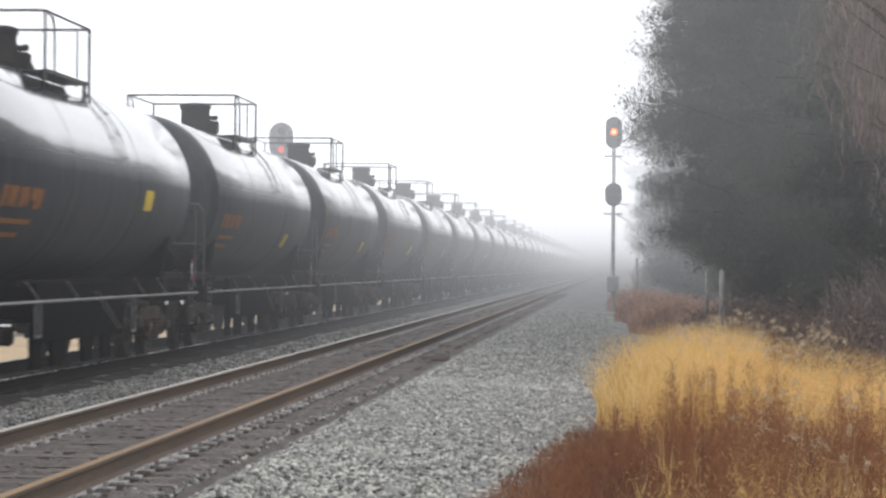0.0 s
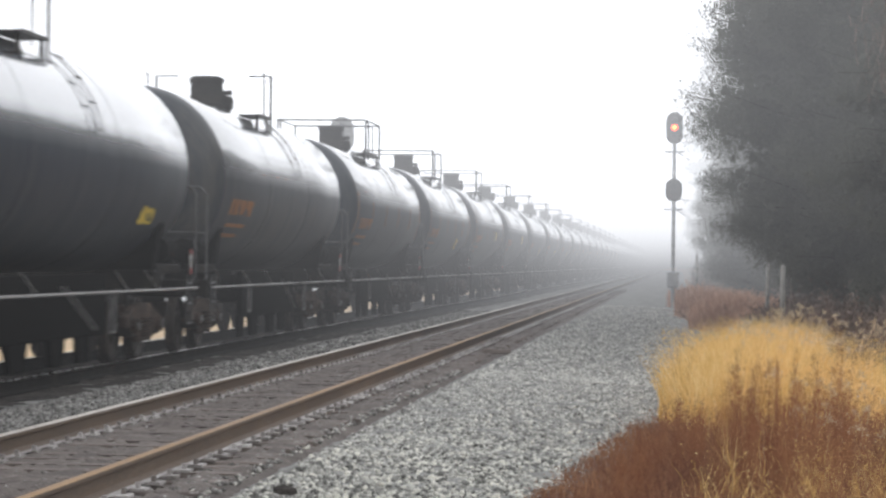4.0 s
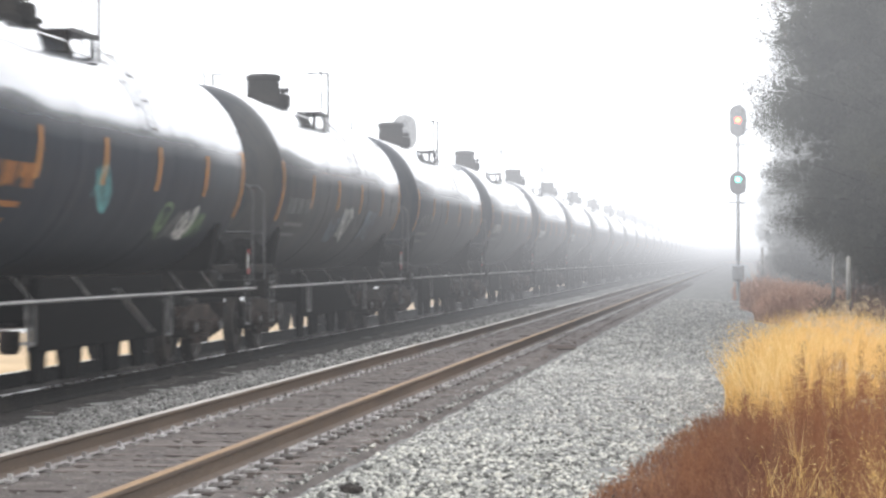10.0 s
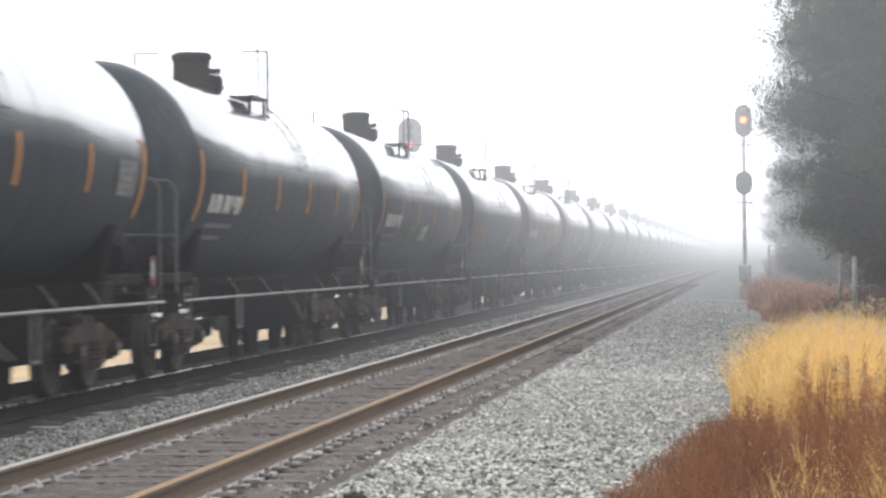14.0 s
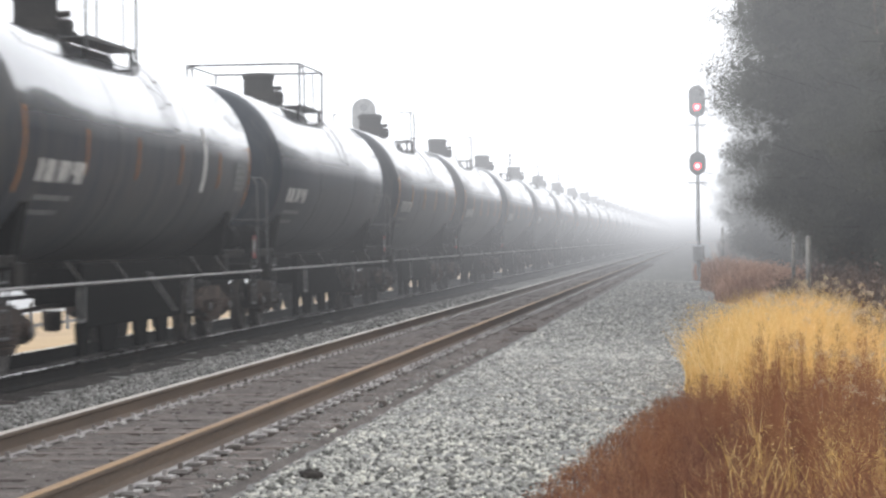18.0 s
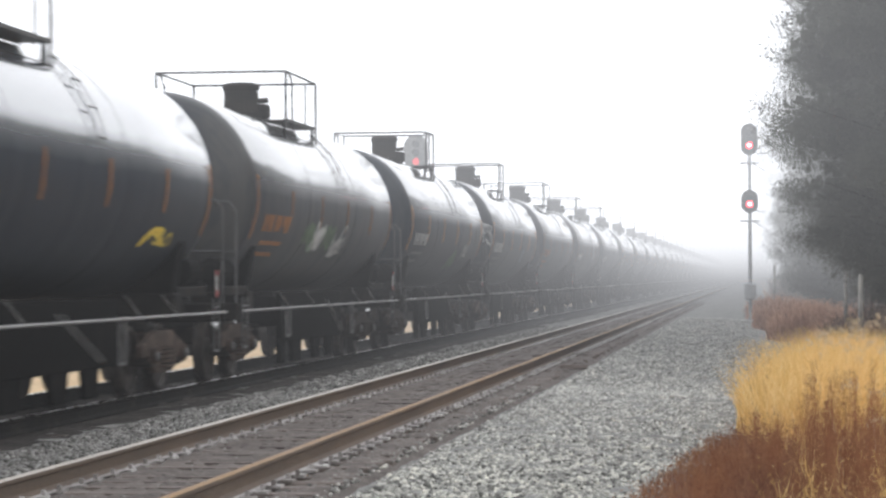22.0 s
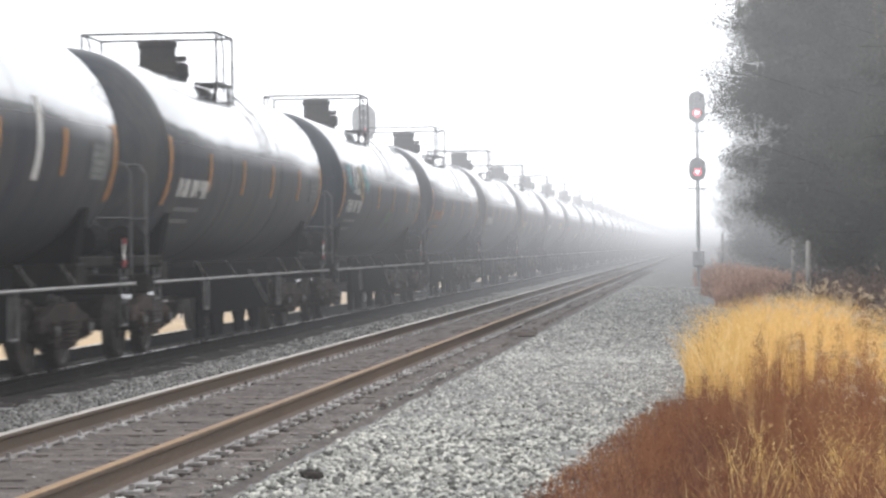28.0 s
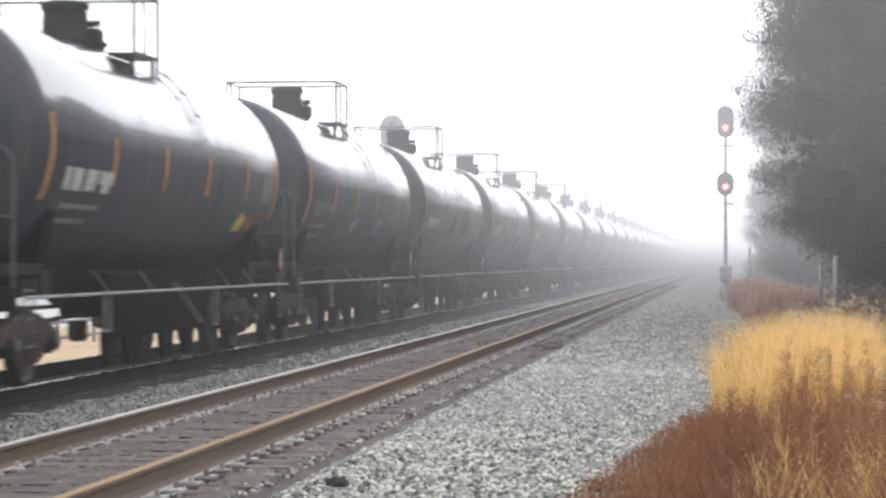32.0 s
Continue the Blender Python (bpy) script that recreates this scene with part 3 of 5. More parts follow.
def loose_bits():
    shapes, tris = stone_shapes(2)
    me = bpy.data.meshes.new("dark_stone")
    me.from_pydata((shapes[0] * (0.1, 0.08, 0.06)).tolist(), [], tris.tolist())
    me.materials.append(M_DARK_BALLAST)
    ob = tagged(new("dark_stone", me), "dark oily stone lying on the gravel", "stone")
    ob.location = (1.89, 18.4, 0.0)
    bm = add_box(bmesh.new(), 0, 0, 0, 0.5, 0.16, 0.08, 0.02)
    for v in bm.verts:
        v.co += Vector((random.uniform(-0.03, 0.03), random.uniform(-0.02, 0.02), random.uniform(-0.015, 0.015)))
    ob = tagged(part("tie_scrap", bm, M_TIE), "splintered scrap of dark wooden tie on the gravel", "wood scrap")
    ob.matrix_basis = pose(1.36, 47.8, 0.0, 0, 0, 12)


loose_bits()


# ---- tank cars ----
CAR_STEP, TANK_R, TANK_Z = 18.1, 1.52, 2.8
TANK_HALF = 7.35


def wheelset(truck, y):
    for s in (1, -1):
        bm = bmesh.new()
        x = s * 0.72
        add_turned(bm, [(x - 0.07, 0.16), (x - 0.065, 0.4), (x - 0.06, 0.457), (x + 0.06, 0.457), (x + 0.065, 0.4), (x + 0.03, 0.36), (x + 0.03, 0.2), (x + 0.07, 0.16)], 28, "X")
        add_turned(bm, [(x - s * 0.075 - 0.015, 0.485), (x - s * 0.075 + 0.015, 0.485)], 28, "X")
        bmesh.ops.translate(bm, vec=(0, y, 0.457), verts=bm.verts[:])
        part("wheel", bm, M_WHEEL, truck)
    part("axle", add_rod(bmesh.new(), (-1.08, y, 0.457), (1.08, y, 0.457), 0.085, 12), M_WHEEL, truck)


def side_frame(truck, s):
    bm = bmesh.new()
    line = [(-1.25, 0.5), (-1.25, 0.66), (-0.95, 0.72), (-0.5, 0.84), (0.5, 0.84), (0.95, 0.72), (1.25, 0.66), (1.25, 0.5), (0.72, 0.5), (0.5, 0.28), (-0.5, 0.28), (-0.72, 0.5)]
    faces = []
    for x in (s * 0.93, s * 1.05):
        vs = [bm.verts.new((x, y, z)) for y, z in line]
        faces.append(vs)
        bm.faces.new(vs if x > 0 else vs[::-1])
    a, b = faces
    for k in range(len(line)):
        bm.faces.new((a[k], a[(k + 1) % len(line)], b[(k + 1) % len(line)], b[k]))
    bmesh.ops.recalc_face_normals(bm, faces=bm.faces[:])
    bmesh.ops.bevel(bm, geom=bm.edges[:], offset=0.018, segments=1, affect="EDGES")
    for y in (-0.89, 0.89):
        add_rod(bm, (s * 1.04, y, 0.52), (s * 1.14, y, 0.52), 0.11, 12)
    for y in (-0.2, 0.0, 0.2):
        add_turned_spring(bm, s * 1.08, y)
    return part("side_frame", bm, M_TRUCK, truck)


def add_turned_spring(bm, x, y):
    for k in range(5):
        add_rod(bm, (x, y, 0.36 + 0.06 * k), (x, y, 0.39 + 0.06 * k), 0.085, 10)


def truck_at(car, y):
    t = part("truck", add_box(bmesh.new(), 0, y, 0.66, 2.05, 0.42, 0.26, 0.03), M_TRUCK, car, "rusty two-axle truck with cast side frames")
    for dy in (-0.89, 0.89):
        wheelset(t, y + dy)
    for s in (1, -1):
        f = side_frame(t, s)
        f.data.transform(Matrix.Translation((0, y, 0)))
    for dy in (-0.89, 0.89):
        cap = add_rod(bmesh.new(), (1.14, y + dy, 0.52), (1.17, y + dy, 0.52), 0.06, 10)
        part("bearing_cap", cap, M_RAILING, t)
    bm = bmesh.new()
    for dy in (-0.36, 0.36):
        add_rod(bm, (-0.9, y + dy, 0.42), (0.9, y + dy, 0.42), 0.05, 8)
        for s in (1, -1):
            add_box(bm, s * 0.72, y + dy * 1.1, 0.45, 0.09, 0.07, 0.3, 0.01)
    part("brake_beam", bm, M_TRUCK, t)


def dome_gear(car, cage):
    top = TANK_Z + TANK_R
    bm = bmesh.new()
    add_turned(bm, [(0, 0.36), (0.14, 0.36), (0.15, 0.31), (0.52, 0.3), (0.54, 0.33), (0.61, 0.33), (0.65, 0.26)], 20, "Z")
    bmesh.ops.translate(bm, vec=(0, -0.7, top - 0.06), verts=bm.verts[:])
    add_box(bm, 0.36, -0.55, top + 0.1, 0.22, 0.26, 0.26, 0.04)
    add_rod(bm, (0.3, -0.62, top + 0.28), (0.46, -0.62, top + 0.3), 0.05, 8)
    part("valve_housing", bm, M_FRAME, car, "black steel valve housing")
    bm = bmesh.new()
    add_turned(bm, [(0, 0.3), (0.1, 0.3), (0.11, 0.34), (0.16, 0.34), (0.2, 0.2)], 18, "Z")
    bmesh.ops.translate(bm, vec=(0.0, 0.3, top - 0.05), verts=bm.verts[:])
    part("manway", bm, M_FRAME, car)
    # platforms on both shoulders, and a safety railing round the top
    y0, y1 = {"long": (-2.5, 0.55), "short": (-1.4, 0.05), "posts": (-1.4, 0.05)}[cage]
    z, z0, z1 = top - 0.16, top - 0.2, top + 0.65
    for s in (1, -1):
        bm = bmesh.new()
        add_box(bm, s * 0.93, (y0 + y1) / 2, z, 0.36, y1 - y0, 0.02)
        for x in (0.75, 1.11):
            add_box(bm, s * x, (y0 + y1) / 2, z, 0.025, y1 - y0, 0.05)
        deck = part("platform", bm, M_CAGE, car, "dark grating platform")
        part("platform_bracket", add_box(bmesh.new(), s * 1.0, (y0 + y1) / 2, z - 0.25, 0.04, y1 - y0 - 0.3, 0.05), M_FRAME, deck)
        for y in (y0 + 0.12, y1 - 0.12):
            part("platform_leg", add_box(bmesh.new(), s * 1.05, y, z - 0.15, 0.05, 0.05, 0.34), M_FRAME, deck)
    for s in (1, -1):
        x = s * 1.1
        part("railing_post", add_rod(bmesh.new(), (x, y1, z0 - 0.25), (x, y1, z1), 0.024, 6), M_CAGE, car)
        if cage == "posts":
            part("railing_post", add_path(bmesh.new(), [(x, y0 + 0.62, z0 - 0.1), (x, y0 + 0.62, z1 - 0.06), (x, y0 + 0.5, z1)], 0.016), M_CAGE, car)
            part("top_rail", add_rod(bmesh.new(), (x, y1, z1), (x - s * 0.42, y1, z1), 0.014, 6), M_CAGE, car)
            continue
        part("railing_post", add_rod(bmesh.new(), (x, y0, z0 - 0.1), (x, y0, z1), 0.024, 6), M_CAGE, car)
        part("grab_post", add_path(bmesh.new(), [(x, y0, z1), (x, y0 + 0.3, z1 - 0.01), (x, y0 + 0.52, z1 - 0.08), (x, y0 + 0.62, z1 - 0.22), (x, y0 + 0.62, z0 - 0.1)], 0.019), M_CAGE, car)
        part("top_rail", add_rod(bmesh.new(), (x, y0, z1), (x, y1, z1), 0.019, 6), M_CAGE, car)
    if cage != "posts":
        for y in (y0, y1):
            part("cross_rail", add_rod(bmesh.new(), (-1.1, y, z1), (1.1, y, z1), 0.021, 6), M_CAGE, car)
    if cage == "long":
        part("grab_post", add_path(bmesh.new(), [(0.92, y1, z0), (0.92, y1, z1 - 0.02)], 0.016), M_CAGE, car)


def end_gear(car, s):
    y = s * 8.0
    bm = bmesh.new()
    add_box(bm, 0, s * 7.55, 1.0, 0.7, 2.6, 0.42, 0.03)
    add_box(bm, 0, s * 6.5, 1.18, 2.5, 0.5, 0.3, 0.03)
    add_box(bm, 0, s * 8.55, 1.04, 2.9, 0.14, 0.26, 0.02)
    for sx in (1, -1):
        add_box(bm, sx * 1.15, s * 7.5, 1.34, 0.12, 2.0, 0.14, 0.02)
    part("stub_sill", bm, M_FRAME, car, "black stub sill with end platform")
    bm = bmesh.new()
    add_box(bm, 0, s * 8.72, 0.86, 0.26, 0.5, 0.24, 0.03)
    add_box(bm, 0.05 * s, s * 8.94, 0.86, 0.34, 0.22, 0.3, 0.05)
    part("coupler", bm, M_TRUCK, car)
    # saddle under the tank, cut to its curve
    bm = bmesh.new()
    xs = np.linspace(-1.3, 1.3, 11)
    line = [(x, TANK_Z - math.sqrt((TANK_R - 0.01) ** 2 - x * x)) for x in xs] + [(1.15, 1.2), (-1.15, 1.2)]
    rings = [[bm.verts.new((x, yy, z)) for x, z in line] for yy in (s * 6.5 - 0.2, s * 6.5 + 0.2)]
    for k in range(len(line)):
        bm.faces.new((rings[0][k], rings[0][(k + 1) % len(line)], rings[1][(k + 1) % len(line)], rings[1][k]))
    bm.faces.new(rings[0][::-1])
    bm.faces.new(rings[1])
    bmesh.ops.recalc_face_normals(bm, faces=bm.faces[:])
    part("saddle", bm, M_SHADE_BLACK, car)
    # bent grab hoops on the end platform
    for sx in (1, -1):
        bm = bmesh.new()
        x0, x1 = sx * 1.42, sx * 0.72
        add_path(bm, [(x0, y + s * 0.55, 1.15), (x0, y + s * 0.55, 2.5), (x0 - sx * 0.1, y + s * 0.55, 2.62), (x1 + sx * 0.1, y + s * 0.55, 2.62), (x1, y + s * 0.55, 2.5), (x1, y + s * 0.55, 1.15)], 0.019)
        add_rod(bm, (x0, y + s * 0.55, 1.9), (x1, y + s * 0.55, 1.9), 0.016, 6)
        part("grab_hoop", bm, M_CAGE, car, "bent dark steel grab hoop")
        bm = bmesh.new()
        for k in range(3):
            add_rod(bm, (sx * 1.44, y - 0.18, 0.52 + 0.3 * k), (sx * 1.44, y + 0.18, 0.52 + 0.3 * k), 0.016, 6)
        for d in (-0.18, 0.18):
            add_rod(bm, (sx * 1.44, y + d, 0.5), (sx * 1.44, y + d, 1.25), 0.016, 6)
        part("sill_step", bm, M_CAGE, car)
        if sx > 0 and s > 0:
            plate = part("reflector", add_box(bmesh.new(), 1.47, 7.9, 1.45, 0.02, 0.09, 0.36, 0.004), M_WHITE, car, "red and white reflective marker")
            for z, h in ((1.31, 0.09), (1.6, 0.07)):
                part("reflector_stripe", add_box(bmesh.new(), 1.478, 7.9, z, 0.02, 0.092, h), M_RED, plate)
    part("air_tank", add_turned(bmesh.new(), [(s * 7.9 - 0.45, 0.1), (s * 7.9 - 0.4, 0.2), (s * 7.9 + 0.4, 0.2), (s * 7.9 + 0.45, 0.1)], 16), M_SHADE_BLACK, car, "air tank darkened as in shade").data.transform(Matrix.Translation((1.0, 0, 1.62)))


SKIN = TANK_R + 0.005
mark_meshes = {}


def mark(car, name, mat, build, label=""):
    """A mark on the flank; alike marks share one mesh."""
    key = (name, mat.name, build)
    if key in mark_meshes:
        ob = share(name, mark_meshes[key], car, Matrix())
        if label:
            ob["label"] = label
        return ob
    bm = bmesh.new()
    for y0, y1, a0, a1 in build:
        add_patch(bm, SKIN, TANK_Z, y0, y1, a0, a1)
    mark_meshes[key] = part(name, bm, mat, car, label)
    return mark_meshes[key]


def add_ribbon(bm, spots, wide):
    """A sprayed line on the flank through (along, height round the flank) places in metres."""
    rings = []
    for k, (y, h) in enumerate(spots):
        (ya, ha), (yb, hb) = spots[max(0, k - 1)], spots[min(len(spots) - 1, k + 1)]
        n = math.hypot(yb - ya, hb - ha) or 1.0
        dy, dh = -(hb - ha) / n * wide / 2, (yb - ya) / n * wide / 2
        ring = []
        for sgn in (-1, 1):
            a = (h + sgn * dh) / TANK_R
            ring.append(bm.verts.new(((SKIN + 0.004) * math.cos(a), y + sgn * dy, TANK_Z + (SKIN + 0.004) * math.sin(a))))
        rings.append(ring)
    for p, q in zip(rings, rings[1:]):
        bm.faces.new((p[0], p[1], q[1], q[0]))


def scrawl(car, rng, mats, y0, y1, a0, a1, letters):
    """Worn sprayed letters side by side, each of a few looping lines."""
    lo, hi = radians(a0) * TANK_R, radians(a1) * TANK_R
    step = (y1 - y0) / letters
    for k in range(letters):
        ym = y0 + step * (k + 0.5)
        bm = bmesh.new()
        for n in range(3):
            turn, rise, size = rng.uniform(0, 6.28), rng.choice((1, 2, 2, 3)), rng.uniform(0.5, 1.0)
            mid, shift = (lo + hi) / 2 + (hi - lo) * rng.uniform(-0.2, 0.2), rng.uniform(-0.2, 0.2) * step
            spots = []
            for j in range(20):
                f = j / 19 * rng.uniform(4.6, 4.9)
                spots.append((ym + shift + step * 0.5 * size * math.cos(f + turn), mid + (hi - lo) * 0.48 * size * math.sin(rise * f + turn * 0.7)))
            add_ribbon(bm, spots, rng.uniform(0.035, 0.085))
        part("sprayed_letter", bm, mats[k % len(mats)], car, "looping sprayed lines")


def head_letters(car):
    """White outlined letters sprayed across the domed rear end."""
    def on_shell(x, z):
        d = min(0.995, math.hypot(x, z - TANK_Z) / TANK_R)
        return (x, -TANK_HALF - 0.78 * math.sqrt(1 - d * d) - 0.012, z)

    shapes = [[(1, 0.95), (0.4, 1), (0.05, 0.78), (0.3, 0.55), (0.75, 0.5), (0.95, 0.25), (0.6, 0.02), (0, 0.08)],
              [(0, 0.9), (1, 1)], [(0.5, 0.95), (0.45, 0.5), (0.55, 0.05)],
              [(0.1, 0.45), (0.9, 0.6), (0.75, 0.95), (0.3, 0.9), (0.05, 0.5), (0.2, 0.1), (0.9, 0.12)],
              [(0.1, 0.95), (0.9, 0.8), (0.5, 0.5), (0.95, 0.35), (0.6, -0.1), (0.0, 0.05)]]
    for (x0, wide), line in zip(((0.86, 0.19), (1.05, 0.2), (1.05, 0.2), (1.22, 0.15), (1.35, 0.12)), shapes):
        spots = [(x0 + wide * u, 2.58 + 0.52 * v - 0.12 * (x0 - 0.5)) for u, v in line]
        for grow, mat, lift in ((0.036, M_SPRAY, 0.0), (0.016, M_TANK, -0.028)):
            way = [Vector(on_shell(x, z)) + Vector((0, lift, 0)) for x, z in spots]
            part("sprayed_stroke", add_path(bmesh.new(), way, grow, 6), mat, car, "white outlined sprayed letter" if not lift else "")


STRIPE_AT = (-7.27, -4.25, -1.3, 1.6, 4.6, 7.27)


def marks(car, k):
    """Film, stencils and sprayed paint on the flank that shows; stencilled lines become bars."""
    stripe, block, extras = CAR_MARKS.get(k, ("dull", "orange", ("sheet_low",)))
    rng = random.Random(k * 7 + 3)
    if stripe:
        mat, half = (M_ORANGE, 0.055) if stripe == "bright" else (M_DULL_ORANGE, 0.04)
        for n, y in enumerate(STRIPE_AT):
            a0, a1 = (-27, 10) if n in (0, 5) else (-17, 4)
            mark(car, "stripe", mat, ((y - half, y + half, a0, a1),), "orange reflective stripe" if stripe == "bright" else "faded orange stripe")
    paint = {"orange": M_DULL_ORANGE, "white": M_WHITE, "grey": M_GREYMARK, "tan": M_TAN_MARK}[block]
    bars = [(-6.5 + 0.21 * n, -6.5 + 0.21 * n + (0.13, 0.07, 0.15, 0.14)[n], -21.5, -11.5) for n in range(4)]
    bars += [(-5.5 + 0.21 * n, -5.5 + 0.21 * n + (0.15, 0.14, 0.06, 0.15, 0.14, 0.15)[n], -21.5 + (0, 1, 0, 4, 0, 0)[n], -11.5) for n in range(6)]
    mark(car, "stencilling", paint, tuple(bars), "row of stencilled bars")["kind"] = "stuff"
    mark(car, "stencilling", paint if block == "orange" else M_GREYMARK, ((-6.3, -4.5, -30, -27.5), (-6.3, -4.8, -37.5, -35)))["kind"] = "stuff"
    if "sheet" in extras:
        mark(car, "placard", M_YELLOW, ((3.05, 3.75, -16, -4),), "yellow square sheet on the flank")
    if "sheet_low" in extras:
        mark(car, "placard", M_YELLOW, ((3.2, 3.8, -34, -22),), "yellow square sheet low on the flank")
    if "panel" in extras:
        mark(car, "placard", M_GREYMARK, ((6.0, 6.85, -17, -1),), "pale data panel with unreadable lines")
        mark(car, "stencilling", M_DATALINE, tuple((6.1, 6.65 + 0.05 * (n % 3), -15 + 3.6 * n, -13.8 + 3.6 * n) for n in range(4)))["kind"] = "stuff"
    if "streak" in extras:
        mark(car, "streak", M_SPRAY, ((3.3, 3.48, -20, 16),), "white runny streak")
    if "head" in extras:
        head_letters(car)
    for _, colors, y0, y1, a0, a1, letters in (e for e in extras if isinstance(e, tuple)):
        scrawl(car, rng, [{"w": M_SPRAY, "g": M_GREYMARK, "t": M_TEAL, "o": M_DULL_ORANGE, "y": M_YELLOW, "n": M_GREEN, "b": M_BLUEGREY, "k": M_FRAME, "c": M_TAN_MARK}[c] for c in colors], y0, y1, a0, a1, letters)


# each car from the rear of the train: stripes, stencil colour, and what else is stuck or sprayed on it
CAR_MARKS = {
    0: ("bright", "white", ("panel",)), 1: ("bright", "white", ("panel", ("s", "yo", 4.6, 6.2, -36, -24, 2))), 2: ("bright", "grey", (("s", "gbg", -3.0, 4.5, -36, -18, 6), "panel")),
    3: ("bright", "white", (("s", "kbg", -1.2, 3.4, -26, -4, 4), "panel")), 4: ("bright", "white", ("streak", "panel", ("s", "gkg", -2.5, 4.6, -42, -22, 5))), 5: ("bright", "white", ("panel", "streak")),
    6: ("bright", "white", ("panel",)), 7: ("bright", "white", ("panel", ("s", "twc", -6.8, -3.2, -6, 16, 4), ("s", "ng", 0.6, 2.6, -34, -16, 2))), 8: ("bright", "orange", ()),
    9: ("bright", "white", ("panel",)), 10: ("bright", "tan", ("panel", ("s", "cgg", -5.2, 6.0, -34, -20, 9))), 11: ("bright", "white", ("sheet",)), 12: ("dull", "orange", (("s", "yc", 4.2, 5.6, -36, -26, 1),)),
    13: ("dull", "orange", (("s", "nw", -2.6, 0.6, -32, -12, 3), ("s", "w", 0.4, 1.7, -36, -14, 1))), 14: ("bright", "white", (("s", "n", 1.4, 3.0, -44, -26, 2), ("s", "w", 3.6, 4.9, -34, -16, 1), "panel")),
    15: ("bright", "white", ("head", "panel", ("s", "b", 2.4, 3.6, -30, -16, 1))), 16: ("dull", "orange", ()), 17: ("dull", "white", ("streak", "panel")), 18: ("", "white", ("panel",)), 19: ("bright", "white", ("panel",)),
    20: ("bright", "white", ("panel",)), 21: ("bright", "white", ("panel",)), 22: ("bright", "white", ("panel",)), 23: ("bright", "white", (("s", "ngw", -2.4, 3.0, -34, -18, 5), "panel")),
    24: ("dull", "orange", (("s", "b", -3.6, 0.4, -34, -24, 3), ("s", "wgy", 3.6, 6.2, -40, -20, 2))), 25: ("bright", "white", (("s", "ocgc", -0.4, 5.6, -30, -6, 6), "panel")),
    26: ("bright", "orange", (("s", "t", -1.6, -0.6, -30, -6, 1), ("s", "ngw", 2.2, 5.4, -42, -24, 4))), 27: ("bright", "grey", (("s", "bwg", -1.6, 3.8, -40, -14, 4), "panel")),
    28: ("bright", "grey", ("panel",)), 29: ("bright", "white", ("panel",)), 30: ("bright", "white", ("panel",)), 31: ("bright", "white", (("s", "gw", 2.6, 4.8, -44, -34, 2), "panel")),
    32: ("dull", "grey", (("s", "g", 1.0, 4.0, -46, -36, 2),)), 33: ("", "orange", (("s", "y", 4.6, 5.6, -34, -24, 1),)), 34: ("", "orange", ()), 35: ("dull", "orange", ("panel",)),
    36: ("dull", "orange", ("sheet_low",)), 37: ("dull", "orange", ("sheet", "panel")), 38: ("", "orange", ("sheet",)), 39: ("", "orange", ("sheet_low",)),
}


def cage_of(k):
    """Which railing a car carries on top."""
    if 19 <= k <= 34:
        return "posts"
    return "long" if k >= 35 or k in (8, 12, 13, 16, 17, 18) else "short"


def tank_outline():
    line = []
    for k in range(9):
        a = math.pi / 2 * k / 8
        line.append((-TANK_HALF - 0.78 * math.cos(a), max(0.03, TANK_R * math.sin(a))))
    line += [(-TANK_HALF + 0.5 * k * TANK_HALF, TANK_R) for k in range(1, 4)]
    return line + [(-s, r) for s, r in line[8::-1]]


